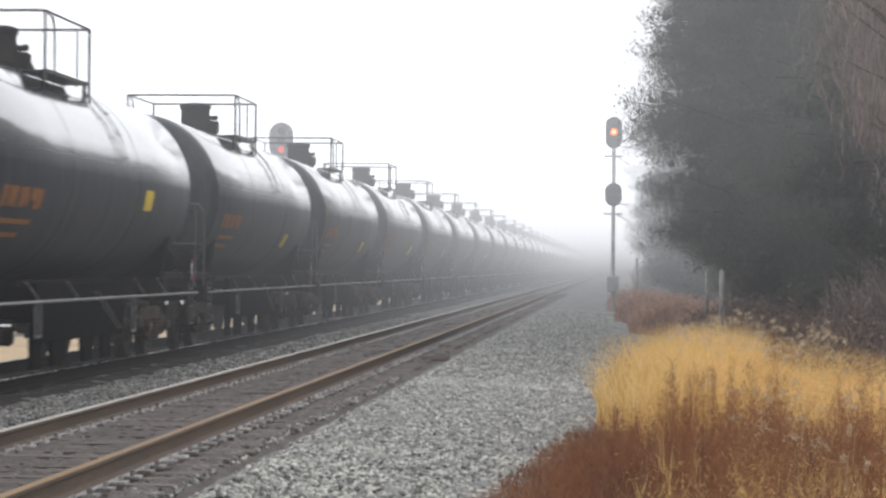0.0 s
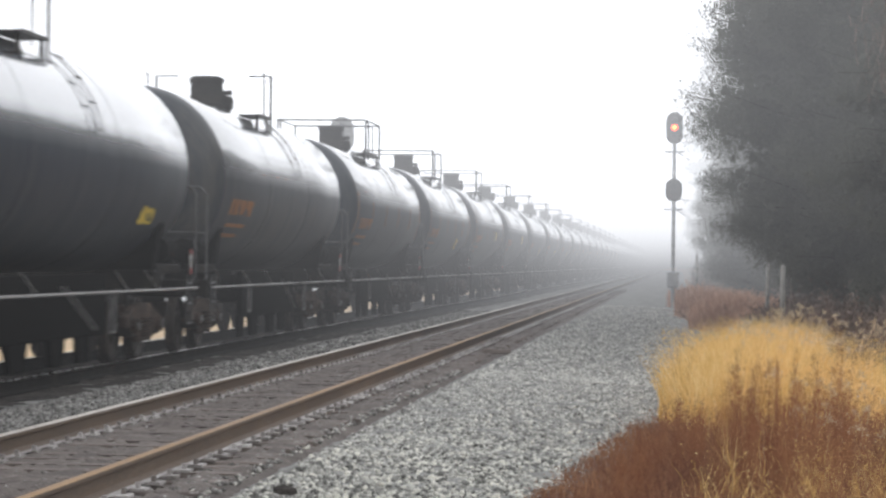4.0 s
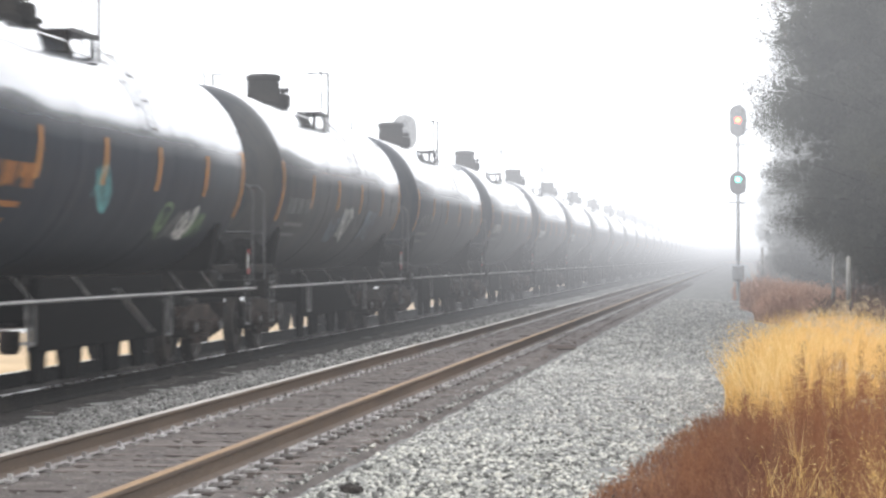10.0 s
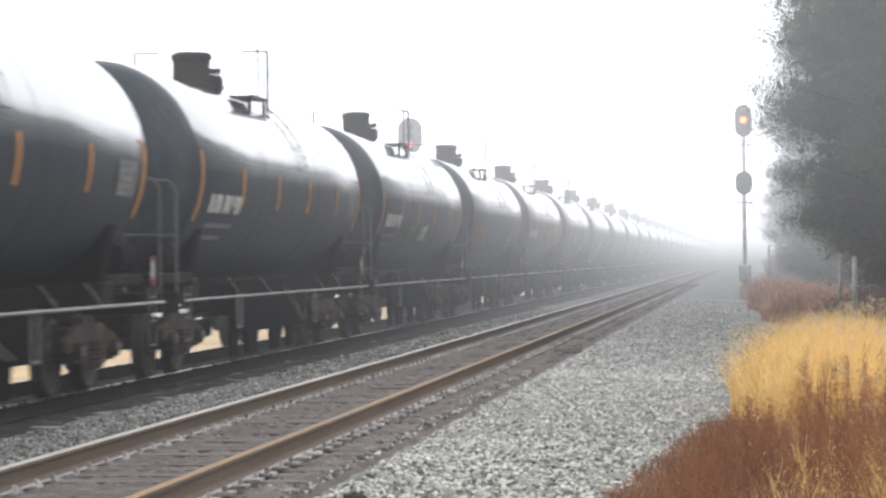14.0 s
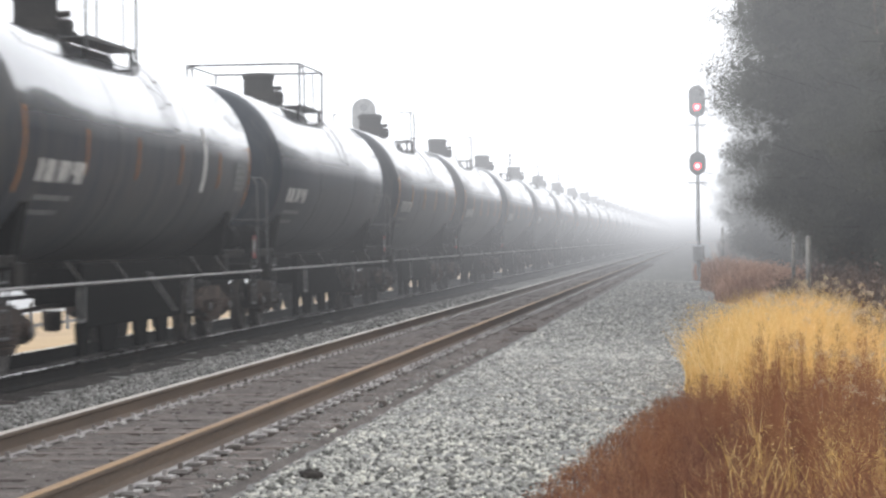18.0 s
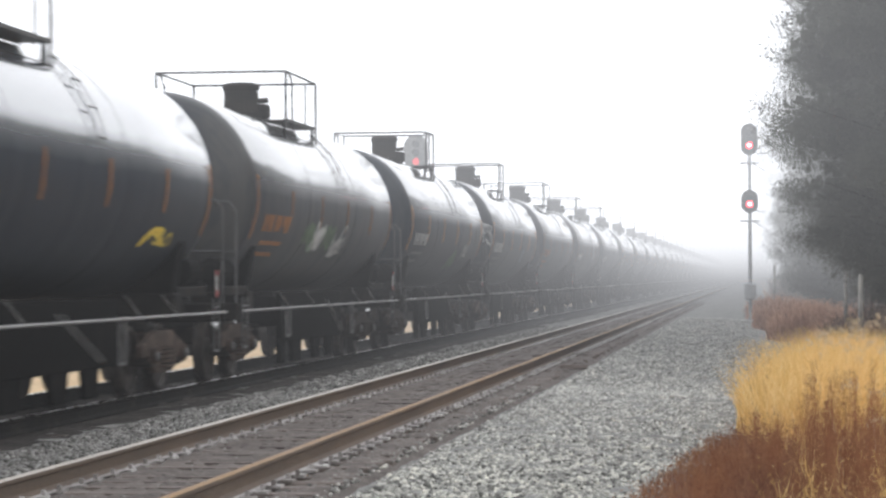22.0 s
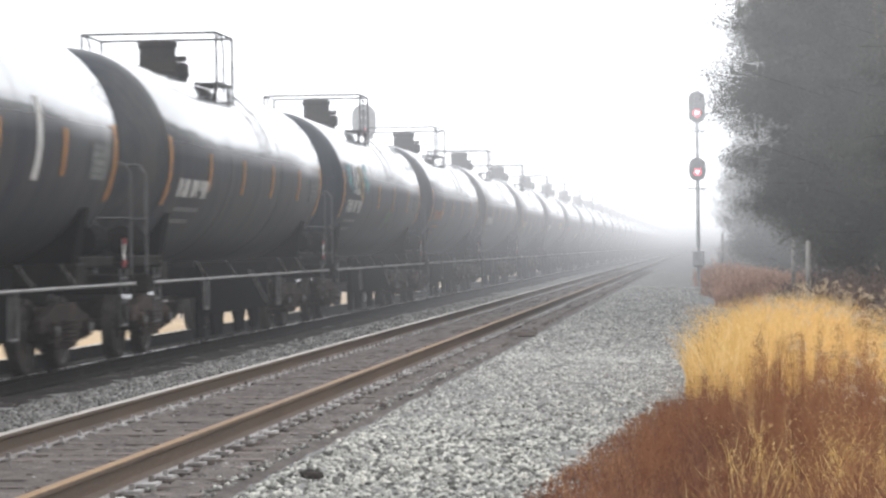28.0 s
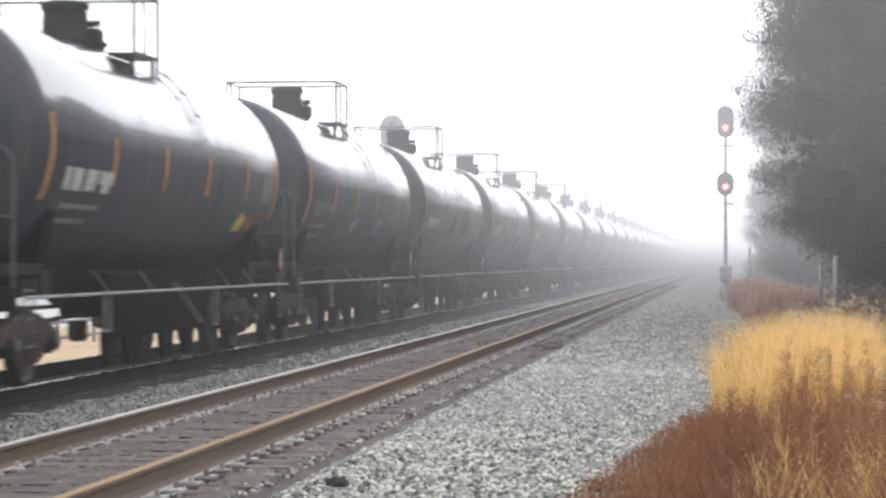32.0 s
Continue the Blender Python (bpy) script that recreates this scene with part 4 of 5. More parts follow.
def tank_car(cage):
    car = empty("tank_car", Matrix(), "black railway tank car with a top platform railing, rolling", "tank car", "tank cars of the train")
    bm = add_turned(bmesh.new(), tank_outline(), 64)
    bmesh.ops.translate(bm, vec=(0, 0, TANK_Z), verts=bm.verts[:])
    part("tank", bm, M_TANK, car, "glossy black cylindrical tank with domed ends", smooth=True)
    for y in (-2.5, 2.5):
        bm = bmesh.new()
        add_turned(bm, [(y - 0.02, TANK_R - 0.01), (y - 0.01, TANK_R + 0.003), (y + 0.01, TANK_R + 0.003), (y + 0.02, TANK_R - 0.01)], 64)
        bmesh.ops.translate(bm, vec=(0, 0, TANK_Z), verts=bm.verts[:])
        part("band", bm, M_TANK, car, smooth=False)
    dome_gear(car, cage)
    for s in (1, -1):
        end_gear(car, s)
        truck_at(car, s * 6.5)
    # long handrail on each side with its stays
    for s in (1, -1):
        part("side_handrail", add_rod(bmesh.new(), (s * 1.5, -8.4, 1.05), (s * 1.5, 8.4, 1.05), 0.02, 8), M_HANDRAIL, car, "long pale steel side handrail")
        for y in (-4.5, -2.0, 3.2, 5.2) if s > 0 else ():
            part("stay", add_rod(bmesh.new(), (s * 1.5, y, 1.05), (s * 1.4, y - 0.45, 1.32), 0.013, 6), M_RAILING, car)
    for d in (0.0, 0.26):
        part("brace", add_rod(bmesh.new(), (1.44, -0.6 + d, 1.14), (1.36, 1.65 + d, 0.57), 0.013, 6), M_RAILING, car)
    bm = bmesh.new()
    add_path(bm, [(1.46, 2.2, 1.08), (1.46, 2.2, 0.52), (1.46, 2.5, 0.52), (1.46, 2.5, 1.08)], 0.018)
    part("step_hoop", bm, M_RAILING, car)
    part("step_hoop", add_path(bmesh.new(), [(1.46, -4.6, 1.08), (1.46, -4.6, 0.6), (1.46, -4.3, 0.6), (1.46, -4.3, 1.08)], 0.018), M_RAILING, car)
    # bottom fittings
    bm = bmesh.new()
    add_box(bm, 0, 0, 1.1, 0.6, 1.3, 0.5, 0.08)
    add_box(bm, 0, 0, 0.78, 0.4, 0.6, 0.24, 0.06)
    part("bottom_skid", bm, M_FRAME, car)
    # plain blocks in shade-black fill in for the recessed gear here
    bm = bmesh.new()
    add_box(bm, 0.92, 0.95, 0.86, 0.1, 6.5, 0.84, 0.02)
    add_box(bm, 0.3, 1.2, 0.95, 0.7, 4.2, 0.5, 0.08)
    part("underbody", bm, M_SHADE_BLACK, car, "black block standing for shaded gear under the tank")
    part("outlet_valve", add_turned(bmesh.new(), [(0.34, 0.1), (0.4, 0.14), (0.62, 0.14)], 12, "Z"), M_TRUCK, car)
    bm = add_turned(bmesh.new(), [(4.1, 0.12), (4.15, 0.24), (5.0, 0.24), (5.05, 0.12)], 16)
    bmesh.ops.translate(bm, vec=(0.35, 0, 1.0), verts=bm.verts[:])
    part("air_reservoir", bm, M_FRAME, car)
    bm = bmesh.new()
    add_box(bm, 0.2, 3.0, 1.0, 0.35, 0.7, 0.5, 0.04)
    add_rod(bm, (0.2, 2.6, 0.9), (0.2, 1.8, 0.9), 0.12, 12)
    part("brake_cylinder", bm, M_FRAME, car)
    part("brake_rod", add_path(bmesh.new(), [(0.3, -5.4, 0.62), (0.3, -1.5, 0.72), (0.3, 5.4, 0.62)], 0.03), M_TRUCK, car)
    part("train_pipe", add_path(bmesh.new(), [(-0.55, -8.6, 0.8), (-0.55, 8.6, 0.8)], 0.03), M_FRAME, car)
    for y, wide in ((-2.15, 0.62), (-0.7, 1.1), (1.4, 0.9), (2.9, 0.8)):
        bm = add_box(bmesh.new(), 0.92, y, 0.3, 0.07, wide, 0.42, 0.015)
        for v in bm.verts:
            if v.co.z < 0.3:
                v.co.y = y + (v.co.y - y) * 0.66
        part("hanger", bm, M_SHADE_BLACK, car)
    # short climbing rungs on the shoulder
    bm = bmesh.new()
    for y in (0.95, 1.27):
        add_path(bm, [((TANK_R + 0.05) * math.cos(a), y, TANK_Z + (TANK_R + 0.05) * math.sin(a)) for a in np.linspace(0.18, 0.95, 6)], 0.007, 5)
    for a in np.linspace(0.2, 0.9, 4):
        c = ((TANK_R + 0.06) * math.cos(a), TANK_Z + (TANK_R + 0.06) * math.sin(a))
        add_rod(bm, (c[0], 0.94, c[1]), (c[0], 1.28, c[1]), 0.012, 5)
    part("rung_ladder", bm, M_CAGE, car)["kind"] = "stuff"
    return car


def far_tank_car():
    """A car that is only ever seen far off: its pieces are joined by kind."""
    car = empty("tank_car", Matrix(), "black railway tank car far off in the fog", "tank car", "tank cars of the train")
    bm = add_turned(bmesh.new(), tank_outline(), 40)
    bmesh.ops.translate(bm, vec=(0, 0, TANK_Z), verts=bm.verts[:])
    part("tank", bm, M_TANK, car, "glossy black cylindrical tank with domed ends", smooth=True)
    top = TANK_Z + TANK_R
    bm = add_turned(bmesh.new(), [(0, 0.36), (0.15, 0.31), (0.61, 0.33), (0.65, 0.26)], 12, "Z")
    bmesh.ops.translate(bm, vec=(0, -0.7, top - 0.06), verts=bm.verts[:])
    part("valve_housing", bm, M_FRAME, car)
    part("platform", add_box(bmesh.new(), 0.86, 0.8, top - 0.2, 0.52, 1.5, 0.04), M_FRAME, car)
    for y in (-1.6, 1.6):
        part("railing", add_path(bmesh.new(), [(-1.1, y, top - 0.4), (-1.1, y, top + 0.56), (1.1, y, top + 0.56), (1.1, y, top - 0.4)], 0.026, 5), M_RAILING, car)
    part("side_handrail", add_rod(bmesh.new(), (1.5, -8.4, 1.18), (1.5, 8.4, 1.18), 0.02, 5), M_HANDRAIL, car)
    for s in (1, -1):
        part("stub_sill", add_box(bmesh.new(), 0, s * 7.5, 1.0, 1.6, 2.9, 0.5, 0.05), M_FRAME, car)
        truck = part("truck", add_box(bmesh.new(), 0, s * 6.5, 0.6, 2.1, 2.3, 0.42, 0.08), M_TRUCK, car)
        for dy in (-0.89, 0.89):
            part("wheel", add_rod(bmesh.new(), (-0.8, s * 6.5 + dy, 0.457), (0.8, s * 6.5 + dy, 0.457), 0.457, 14), M_WHEEL, truck)
    part("underbody", add_box(bmesh.new(), 0.1, 1.5, 0.98, 1.3, 6.0, 0.7, 0.1), M_FRAME, car)
    return car


CARS_BEHIND, CARS_FAR = 39, 40


def train_at(t):
    """How far along the track the gap behind the reference car stands."""
    return 47.6 + 21.15 * t - 0.0094 * t * t


def car_label(k):
    stripe, block, extras = CAR_MARKS.get(k, ("dull", "orange", ()))
    words = "black tank car, " + {"bright": "orange stripes, ", "dull": "faded stripes, ", "": ""}[stripe] + block + " stencilling"
    if any(isinstance(e, tuple) for e in extras):
        words += ", sprayed graffiti"
    elif "sheet" in extras or "sheet_low" in extras:
        words += ", yellow sheet"
    elif "streak" in extras:
        words += ", white runny streak"
    words += ", rolling"
    return words


def make_train():
    protos, train = {}, []
    for k in range(CARS_BEHIND + CARS_FAR):
        kind = cage_of(k) if k < CARS_BEHIND + 11 else "far"
        if kind not in protos:
            protos[kind] = tank_car(kind) if kind != "far" else far_tank_car()
        car = copy_thing(protos[kind], Matrix())
        train.append((k, car))
    for proto in protos.values():
        for o in (*proto.children_recursive, proto):
            bpy.data.objects.remove(o)
    made = []
    for k, car in train:
        if k < CARS_BEHIND + 11:
            marks(car, k)
            car["label"] = car_label(k)
        made.append((car, (k - CARS_BEHIND + 0.5) * CAR_STEP))
    return made


cars = make_train()


# ---- signals ----
def signal(name, x, y, base, heads, label, paint):
    """A mast signal seen from the south; heads are (height of its middle, half height, half width, lenses)."""
    s = empty(name, pose(x, y, base), label, "railway signal")
    top = max(h[0] + h[1] for h in heads)
    part("foundation", add_box(bmesh.new(), 0, 0, 0.12, 0.7, 0.7, 0.3, 0.03), M_CONCRETE, s)
    part("mast", add_rod(bmesh.new(), (0, 0, 0.2), (0, 0, top - 0.2), 0.07, 12), M_GALV, s, "grey steel mast")
    bm = add_box(bmesh.new(), 0.0, -0.12, 1.32, 0.42, 0.3, 0.6, 0.03)
    add_box(bm, 0.0, -0.28, 1.32, 0.36, 0.03, 0.5, 0.01)
    part("junction_box", bm, M_GALV, s, "grey junction box")
    lamp_flaps = []
    for mid, hh, hw, lenses in heads:
        bm = bmesh.new()
        ring = []
        for k in range(28):
            a = 2 * math.pi * k / 28
            px = hw * max(-1, min(1, 1.0 * math.cos(a)))
            pz = math.sin(a) * hw + (hh - hw) * (1 if math.sin(a) > 0 else -1)
            ring.append((px, pz))
        front = [bm.verts.new((px, -0.14, mid + pz)) for px, pz in ring]
        rear = [bm.verts.new((px, -0.11, mid + pz)) for px, pz in ring]
        bm.faces.new(front[::-1])
        bm.faces.new(rear)
        for k in range(28):
            bm.faces.new((front[k], front[(k + 1) % 28], rear[(k + 1) % 28], rear[k]))
        bmesh.ops.recalc_face_normals(bm, faces=bm.faces[:])
        head = part("signal_head", bm, paint, s, "rounded signal head")
        part("lamp_case", add_box(bmesh.new(), 0, 0.03, mid, 0.3, 0.26, 2 * hh - 0.3, 0.03), M_SIGNAL, head)
        bm = bmesh.new()
        zp = mid - hh - 0.28
        add_box(bm, 0.0, 0.05, zp, 0.72, 0.4, 0.05, 0.01)
        add_rod(bm, (0.1, 0.2, zp), (0.62, 0.25, zp - 0.32), 0.02, 6)
        add_rod(bm, (0.05, 0.15, zp + 0.4), (0.55, 0.2, zp + 0.34), 0.02, 6)
        part("bracket", bm, M_GALV, s)
        for z, mat, key in lenses:
            bm = add_turned(bmesh.new(), [(-0.16, 0.105), (-0.145, 0.12), (-0.139, 0.12)], 20)
            bmesh.ops.translate(bm, vec=(0, 0, z), verts=bm.verts[:])
            lens = part("lens", bm, mat, head)
            core = {"lit_amber_lens": M_CORE_YELLOW, "lit_green_lens": M_CORE_GREEN, "lit_red_lens": M_CORE_RED}.get(mat.name)
            if core and key:
                bm = add_turned(bmesh.new(), [(-0.178, 0.045), (-0.168, 0.06), (-0.158, 0.062)], 16)
                bmesh.ops.translate(bm, vec=(0, 0, z), verts=bm.verts[:])
                part("bulb", bm, core, lens)
            bm = bmesh.new()
            for k in range(12):
                a = math.pi * (k / 11 * 1.2 - 0.1)
                add_box(bm, 0.125 * math.cos(a), -0.22, z + 0.125 * math.sin(a), 0.035, 0.16, 0.012, 0, pose(0, 0, 0, 0, math.degrees(-a) + 90))
            part("hood", bm, M_SIGNAL, head)
            # added flap over each lit lens; shut, it makes the lamp read as off
            if key:
                bm = add_turned(bmesh.new(), [(-0.006, 0.1225), (0.006, 0.1225)], 20)
                bmesh.ops.translate(bm, vec=(0, 0, -0.1225), verts=bm.verts[:])
                flap = part("shutter", bm, M_LENS_OFF, head, "added flap that blanks the lamp", at=pose(0, -0.19, z + 0.1225))
                lamp_flaps.append((key, flap, z + 0.1225))
    return s, lamp_flaps


east_signal, east_flaps = signal("signal", 4.36, 100.0, -0.3, [
    (6.92, 0.59, 0.31, [(7.19, M_LENS_OFF, ""), (6.945, M_LAMP_YELLOW, "amber"), (6.7, M_LAMP_RED, "red_high")]),
    (4.63, 0.43, 0.31, [(4.76, M_LAMP_GREEN, "green"), (4.53, M_LAMP_RED, "red_low")])],
    "tall mast signal with two lit heads beside the track", M_SIGNAL)
west_signal, west_flaps = signal("signal", -7.0, 92.0, -0.7, [
    (6.6, 0.62, 0.42, [(6.9, M_LENS_OFF, ""), (6.6, M_LENS_OFF, ""), (6.3, M_LAMP_DIM, "")])],
    "mast signal with one red lamp beyond the train", M_GREYMARK)


# ---- plants ----
def blades(rng, roots, heights, lean, width, segs=3):
    """Bent tapering blades as arrays of vertices and triangles."""
    n = len(roots)
    turn = rng.uniform(0, 2 * np.pi, n)
    side = np.stack([np.cos(turn), np.sin(turn), 0 * turn], -1)
    fall_a = rng.uniform(0, 2 * np.pi, n)
    fall = np.stack([np.cos(fall_a), np.sin(fall_a), 0 * fall_a], -1) * (lean * rng.uniform(0.2, 1.0, n) * heights)[:, None]
    verts = np.zeros((n, 2 * segs + 1, 3))
    for k in range(segs):
        f = k / segs
        mid = roots + fall * f ** 2 + np.stack([0 * turn, 0 * turn, heights * (f - 0.12 * f * f)], -1)
        w = (width * (1 - 0.7 * f))[:, None] * side / 2
        verts[:, 2 * k], verts[:, 2 * k + 1] = mid - w, mid + w
    verts[:, -1] = roots + fall + np.stack([0 * turn, 0 * turn, heights * 0.88], -1)
    one = []
    for k in range(segs - 1):
        a = 2 * k
        one += [(a, a + 1, a + 3), (a, a + 3, a + 2)]
    one.append((2 * segs - 2, 2 * segs - 1, 2 * segs))
    tris = (np.arange(n) * (2 * segs + 1))[:, None, None] + np.array(one)[None]
    return verts.reshape(-1, 3), tris.reshape(-1, 3)


def flakes(rng, centres, size):
    """Small loose triangles, turned every way."""
    n = len(centres)
    a, b = rng.normal(0, 1, (n, 3)), rng.normal(0, 1, (n, 3))
    a *= (size / np.linalg.norm(a, axis=1))[:, None]
    b *= (size / np.linalg.norm(b, axis=1))[:, None]
    verts = np.stack([centres - a * 0.6, centres + a * 0.6 + b * 0.2, centres + b], 1)
    return verts.reshape(-1, 3), np.arange(3 * n).reshape(n, 3)


def stuff(name, pieces, mat, label, category, parent=None, kind="stuff"):
    verts, tris, at = [], [], 0
    for v, t in pieces:
        verts.append(v)
        tris.append(t + at)
        at += len(v)
    return mesh_from_arrays(name, np.concatenate(verts), np.concatenate(tris), mat, kind, label, category, parent)


def weed_edge(y):
    return 3.5 + 0.058 * (y - 20)


def soil(x):
    return profile(x, [(3.0, -0.08), (3.9, -0.12), (4.6, -0.2), (6, -0.4), (9, -0.68), (20, -0.78), (60, -0.8)])


def make_weeds():
    rng = np.random.default_rng(31)

    def spots(n, y0, y1, inset, width):
        y = rng.uniform(y0, y1, n)
        x = weed_edge(y) + inset + width * rng.random(n)
        return np.stack([x, y, soil(x) - 0.02], -1)

    def depth_in(r):
        return r[:, 0] - weed_edge(r[:, 1])

    # golden grass behind; its edge lies further from the gravel where the russet weeds stand in front
    r = spots(32000, 23.5, 47, 0.2, 3.9)
    r = r[depth_in(r) > 0.2 + np.clip((31 - r[:, 1]) * 0.1, 0, 0.8)]
    r = r[rng.random(len(r)) < np.clip(depth_in(r) * 1.6, 0.3, 1)]
    h = rng.uniform(0.85, 1.38, len(r)) * np.clip(0.5 + 0.5 * depth_in(r), 0.5, 1.05)
    h = h * np.where(depth_in(r) > 1.9, 0.62, 1.0)
    gold = blades(rng, r, h, 0.45, rng.uniform(0.006, 0.018, len(r)))
    n = 60000
    c = r[rng.integers(0, len(r), n)] + np.stack([rng.normal(0, 0.06, n), rng.normal(0, 0.06, n), rng.uniform(0.55, 1.05, n)], -1) * (1, 1, 1)
    fuzz = flakes(rng, c, rng.uniform(0.008, 0.022, n))
    r2 = spots(1100, 14.5, 24, 1.3, 2.6)
    gold2 = blades(rng, r2, rng.uniform(0.3, 0.6, len(r2)), 0.5, rng.uniform(0.008, 0.016, len(r2)))
    stuff("golden_grass", [gold, fuzz, gold2], M_GOLD, "tall dry golden grass beside the ballast", "grass")
    # russet mound in front
    r = spots(24000, 13.8, 28.5, 0.1, 3.5)
    r = r[(r[:, 1] < 24.5) | (depth_in(r) < 1.6)]
    r = r[rng.random(len(r)) < np.clip(0.45 + depth_in(r), 0.25, 1)]
    clump = 0.86 + 0.26 * np.sin(2.3 * r[:, 0] + 0.9 * r[:, 1]) * np.sin(1.1 * r[:, 1] - 1.7 * r[:, 0] + 1.0) + 0.14 * np.sin(7.1 * r[:, 0] + 3.3 * r[:, 1])
    h = rng.uniform(0.22, 0.62, len(r)) * np.clip(0.2 + 0.7 * depth_in(r), 0.2, 1.35) * np.where(r[:, 1] > 24.5, 0.85, 1.0) * clump * np.where((r[:, 1] > 20.5) & (depth_in(r) > 0.7), 1.3, 1.0)
    low = blades(rng, r, h, 0.6, rng.uniform(0.008, 0.018, len(r)))
    n = 110000
    k = rng.integers(0, len(r), n)
    c = r[k] + np.stack([rng.normal(0, 0.05, n), rng.normal(0, 0.05, n), rng.uniform(0.3, 1.0, n) * h[k]], -1)
    bits = flakes(rng, c, rng.uniform(0.006, 0.017, n))
    stuff("russet_weeds", [low, bits], M_RUSSET, "low russet dead weeds along the gravel edge", "weeds")
    # gold wisps through the right of the mound
    r = np.concatenate([spots(2200, 15.5, 24.5, 1.4, 2.8), spots(2600, 15.5, 21.5, 2.0, 1.7)])
    gold3 = blades(rng, r, rng.uniform(0.3, 0.85, len(r)), 0.45, rng.uniform(0.006, 0.014, len(r)))
    n = 7000
    c = r[rng.integers(0, len(r), n)] + np.stack([rng.normal(0, 0.06, n), rng.normal(0, 0.06, n), rng.uniform(0.3, 0.75, n)], -1)
    stuff("golden_wisps", [gold3, flakes(rng, c, rng.uniform(0.006, 0.018, n))], M_GOLD, "wisps of dry gold grass among russet weeds", "grass")
    # upright seed plumes, in loose groups
    def plumes(count, y0, y1, inset, width, h0, h1, per):
        mid = spots(count, y0, y1, inset, width)
        r = np.repeat(mid, 3, 0) + np.stack([rng.normal(0, 0.05, 3 * count), rng.normal(0, 0.15, 3 * count), np.zeros(3 * count)], -1)
        h = np.repeat(rng.uniform(h0, h1, count), 3) * rng.uniform(0.72, 1.0, 3 * count)
        stems = blades(rng, r, h, 0.08, np.full(len(r), 0.012), 4)
        c, hh = np.repeat(r, per, 0), np.repeat(h, per)
        f = rng.beta(1.6, 1.2, len(c)) * 0.72 + 0.26
        wide = 0.01 + 0.036 * np.clip(1.05 - f, 0, 1) ** 0.8
        c = c + np.stack([rng.normal(0, 1, len(c)) * wide, rng.normal(0, 1, len(c)) * wide, f * hh * 0.92], -1)
        return [stems, flakes(rng, c, rng.uniform(0.005, 0.013, len(c)))]

    stuff("seed_stalks", plumes(46, 15.5, 23, 1.4, 2.7, 0.9, 1.55, 520) + plumes(44, 15, 21.5, 0.9, 1.8, 0.6, 1.0, 360) + plumes(22, 16.2, 24.5, 1.4, 2.2, 1.15, 1.7, 650) + plumes(40, 20.5, 27, 0.8, 3.2, 0.75, 1.3, 420),
          M_STALK, "upright brown seed stalks of dead weeds", "weeds")
    # pale fluffy heads on arched tips
    r = np.concatenate([spots(150, 27, 42, 0.9, 2.2), spots(60, 16, 24, 1.8, 2.6)])
    h = np.where(r[:, 1] > 24, rng.uniform(1.2, 1.62, len(r)), rng.uniform(0.85, 1.32, len(r))) * np.clip(0.55 + 0.3 * depth_in(r), 0.6, 1.0)
    stems = blades(rng, r, h, 0.15, np.full(len(r), 0.008), 3)
    per = 46
    c, hh = np.repeat(r, per, 0), np.repeat(h, per)
    arch = np.tile(np.linspace(-1, 1, per), len(r))
    way = np.repeat(rng.uniform(0, 6.28, len(r)), per)
    c = c + np.stack([arch * 0.07 * np.cos(way), arch * 0.07 * np.sin(way), hh * 0.92 - 0.05 * arch * arch], -1) + rng.normal(0, 0.013, (len(c), 3))
    stuff("fluffy_weeds", [stems, flakes(rng, c, rng.uniform(0.008, 0.02, len(c)))], M_FLUFF, "dead weeds with pale fluffy heads", "weeds")


make_weeds()


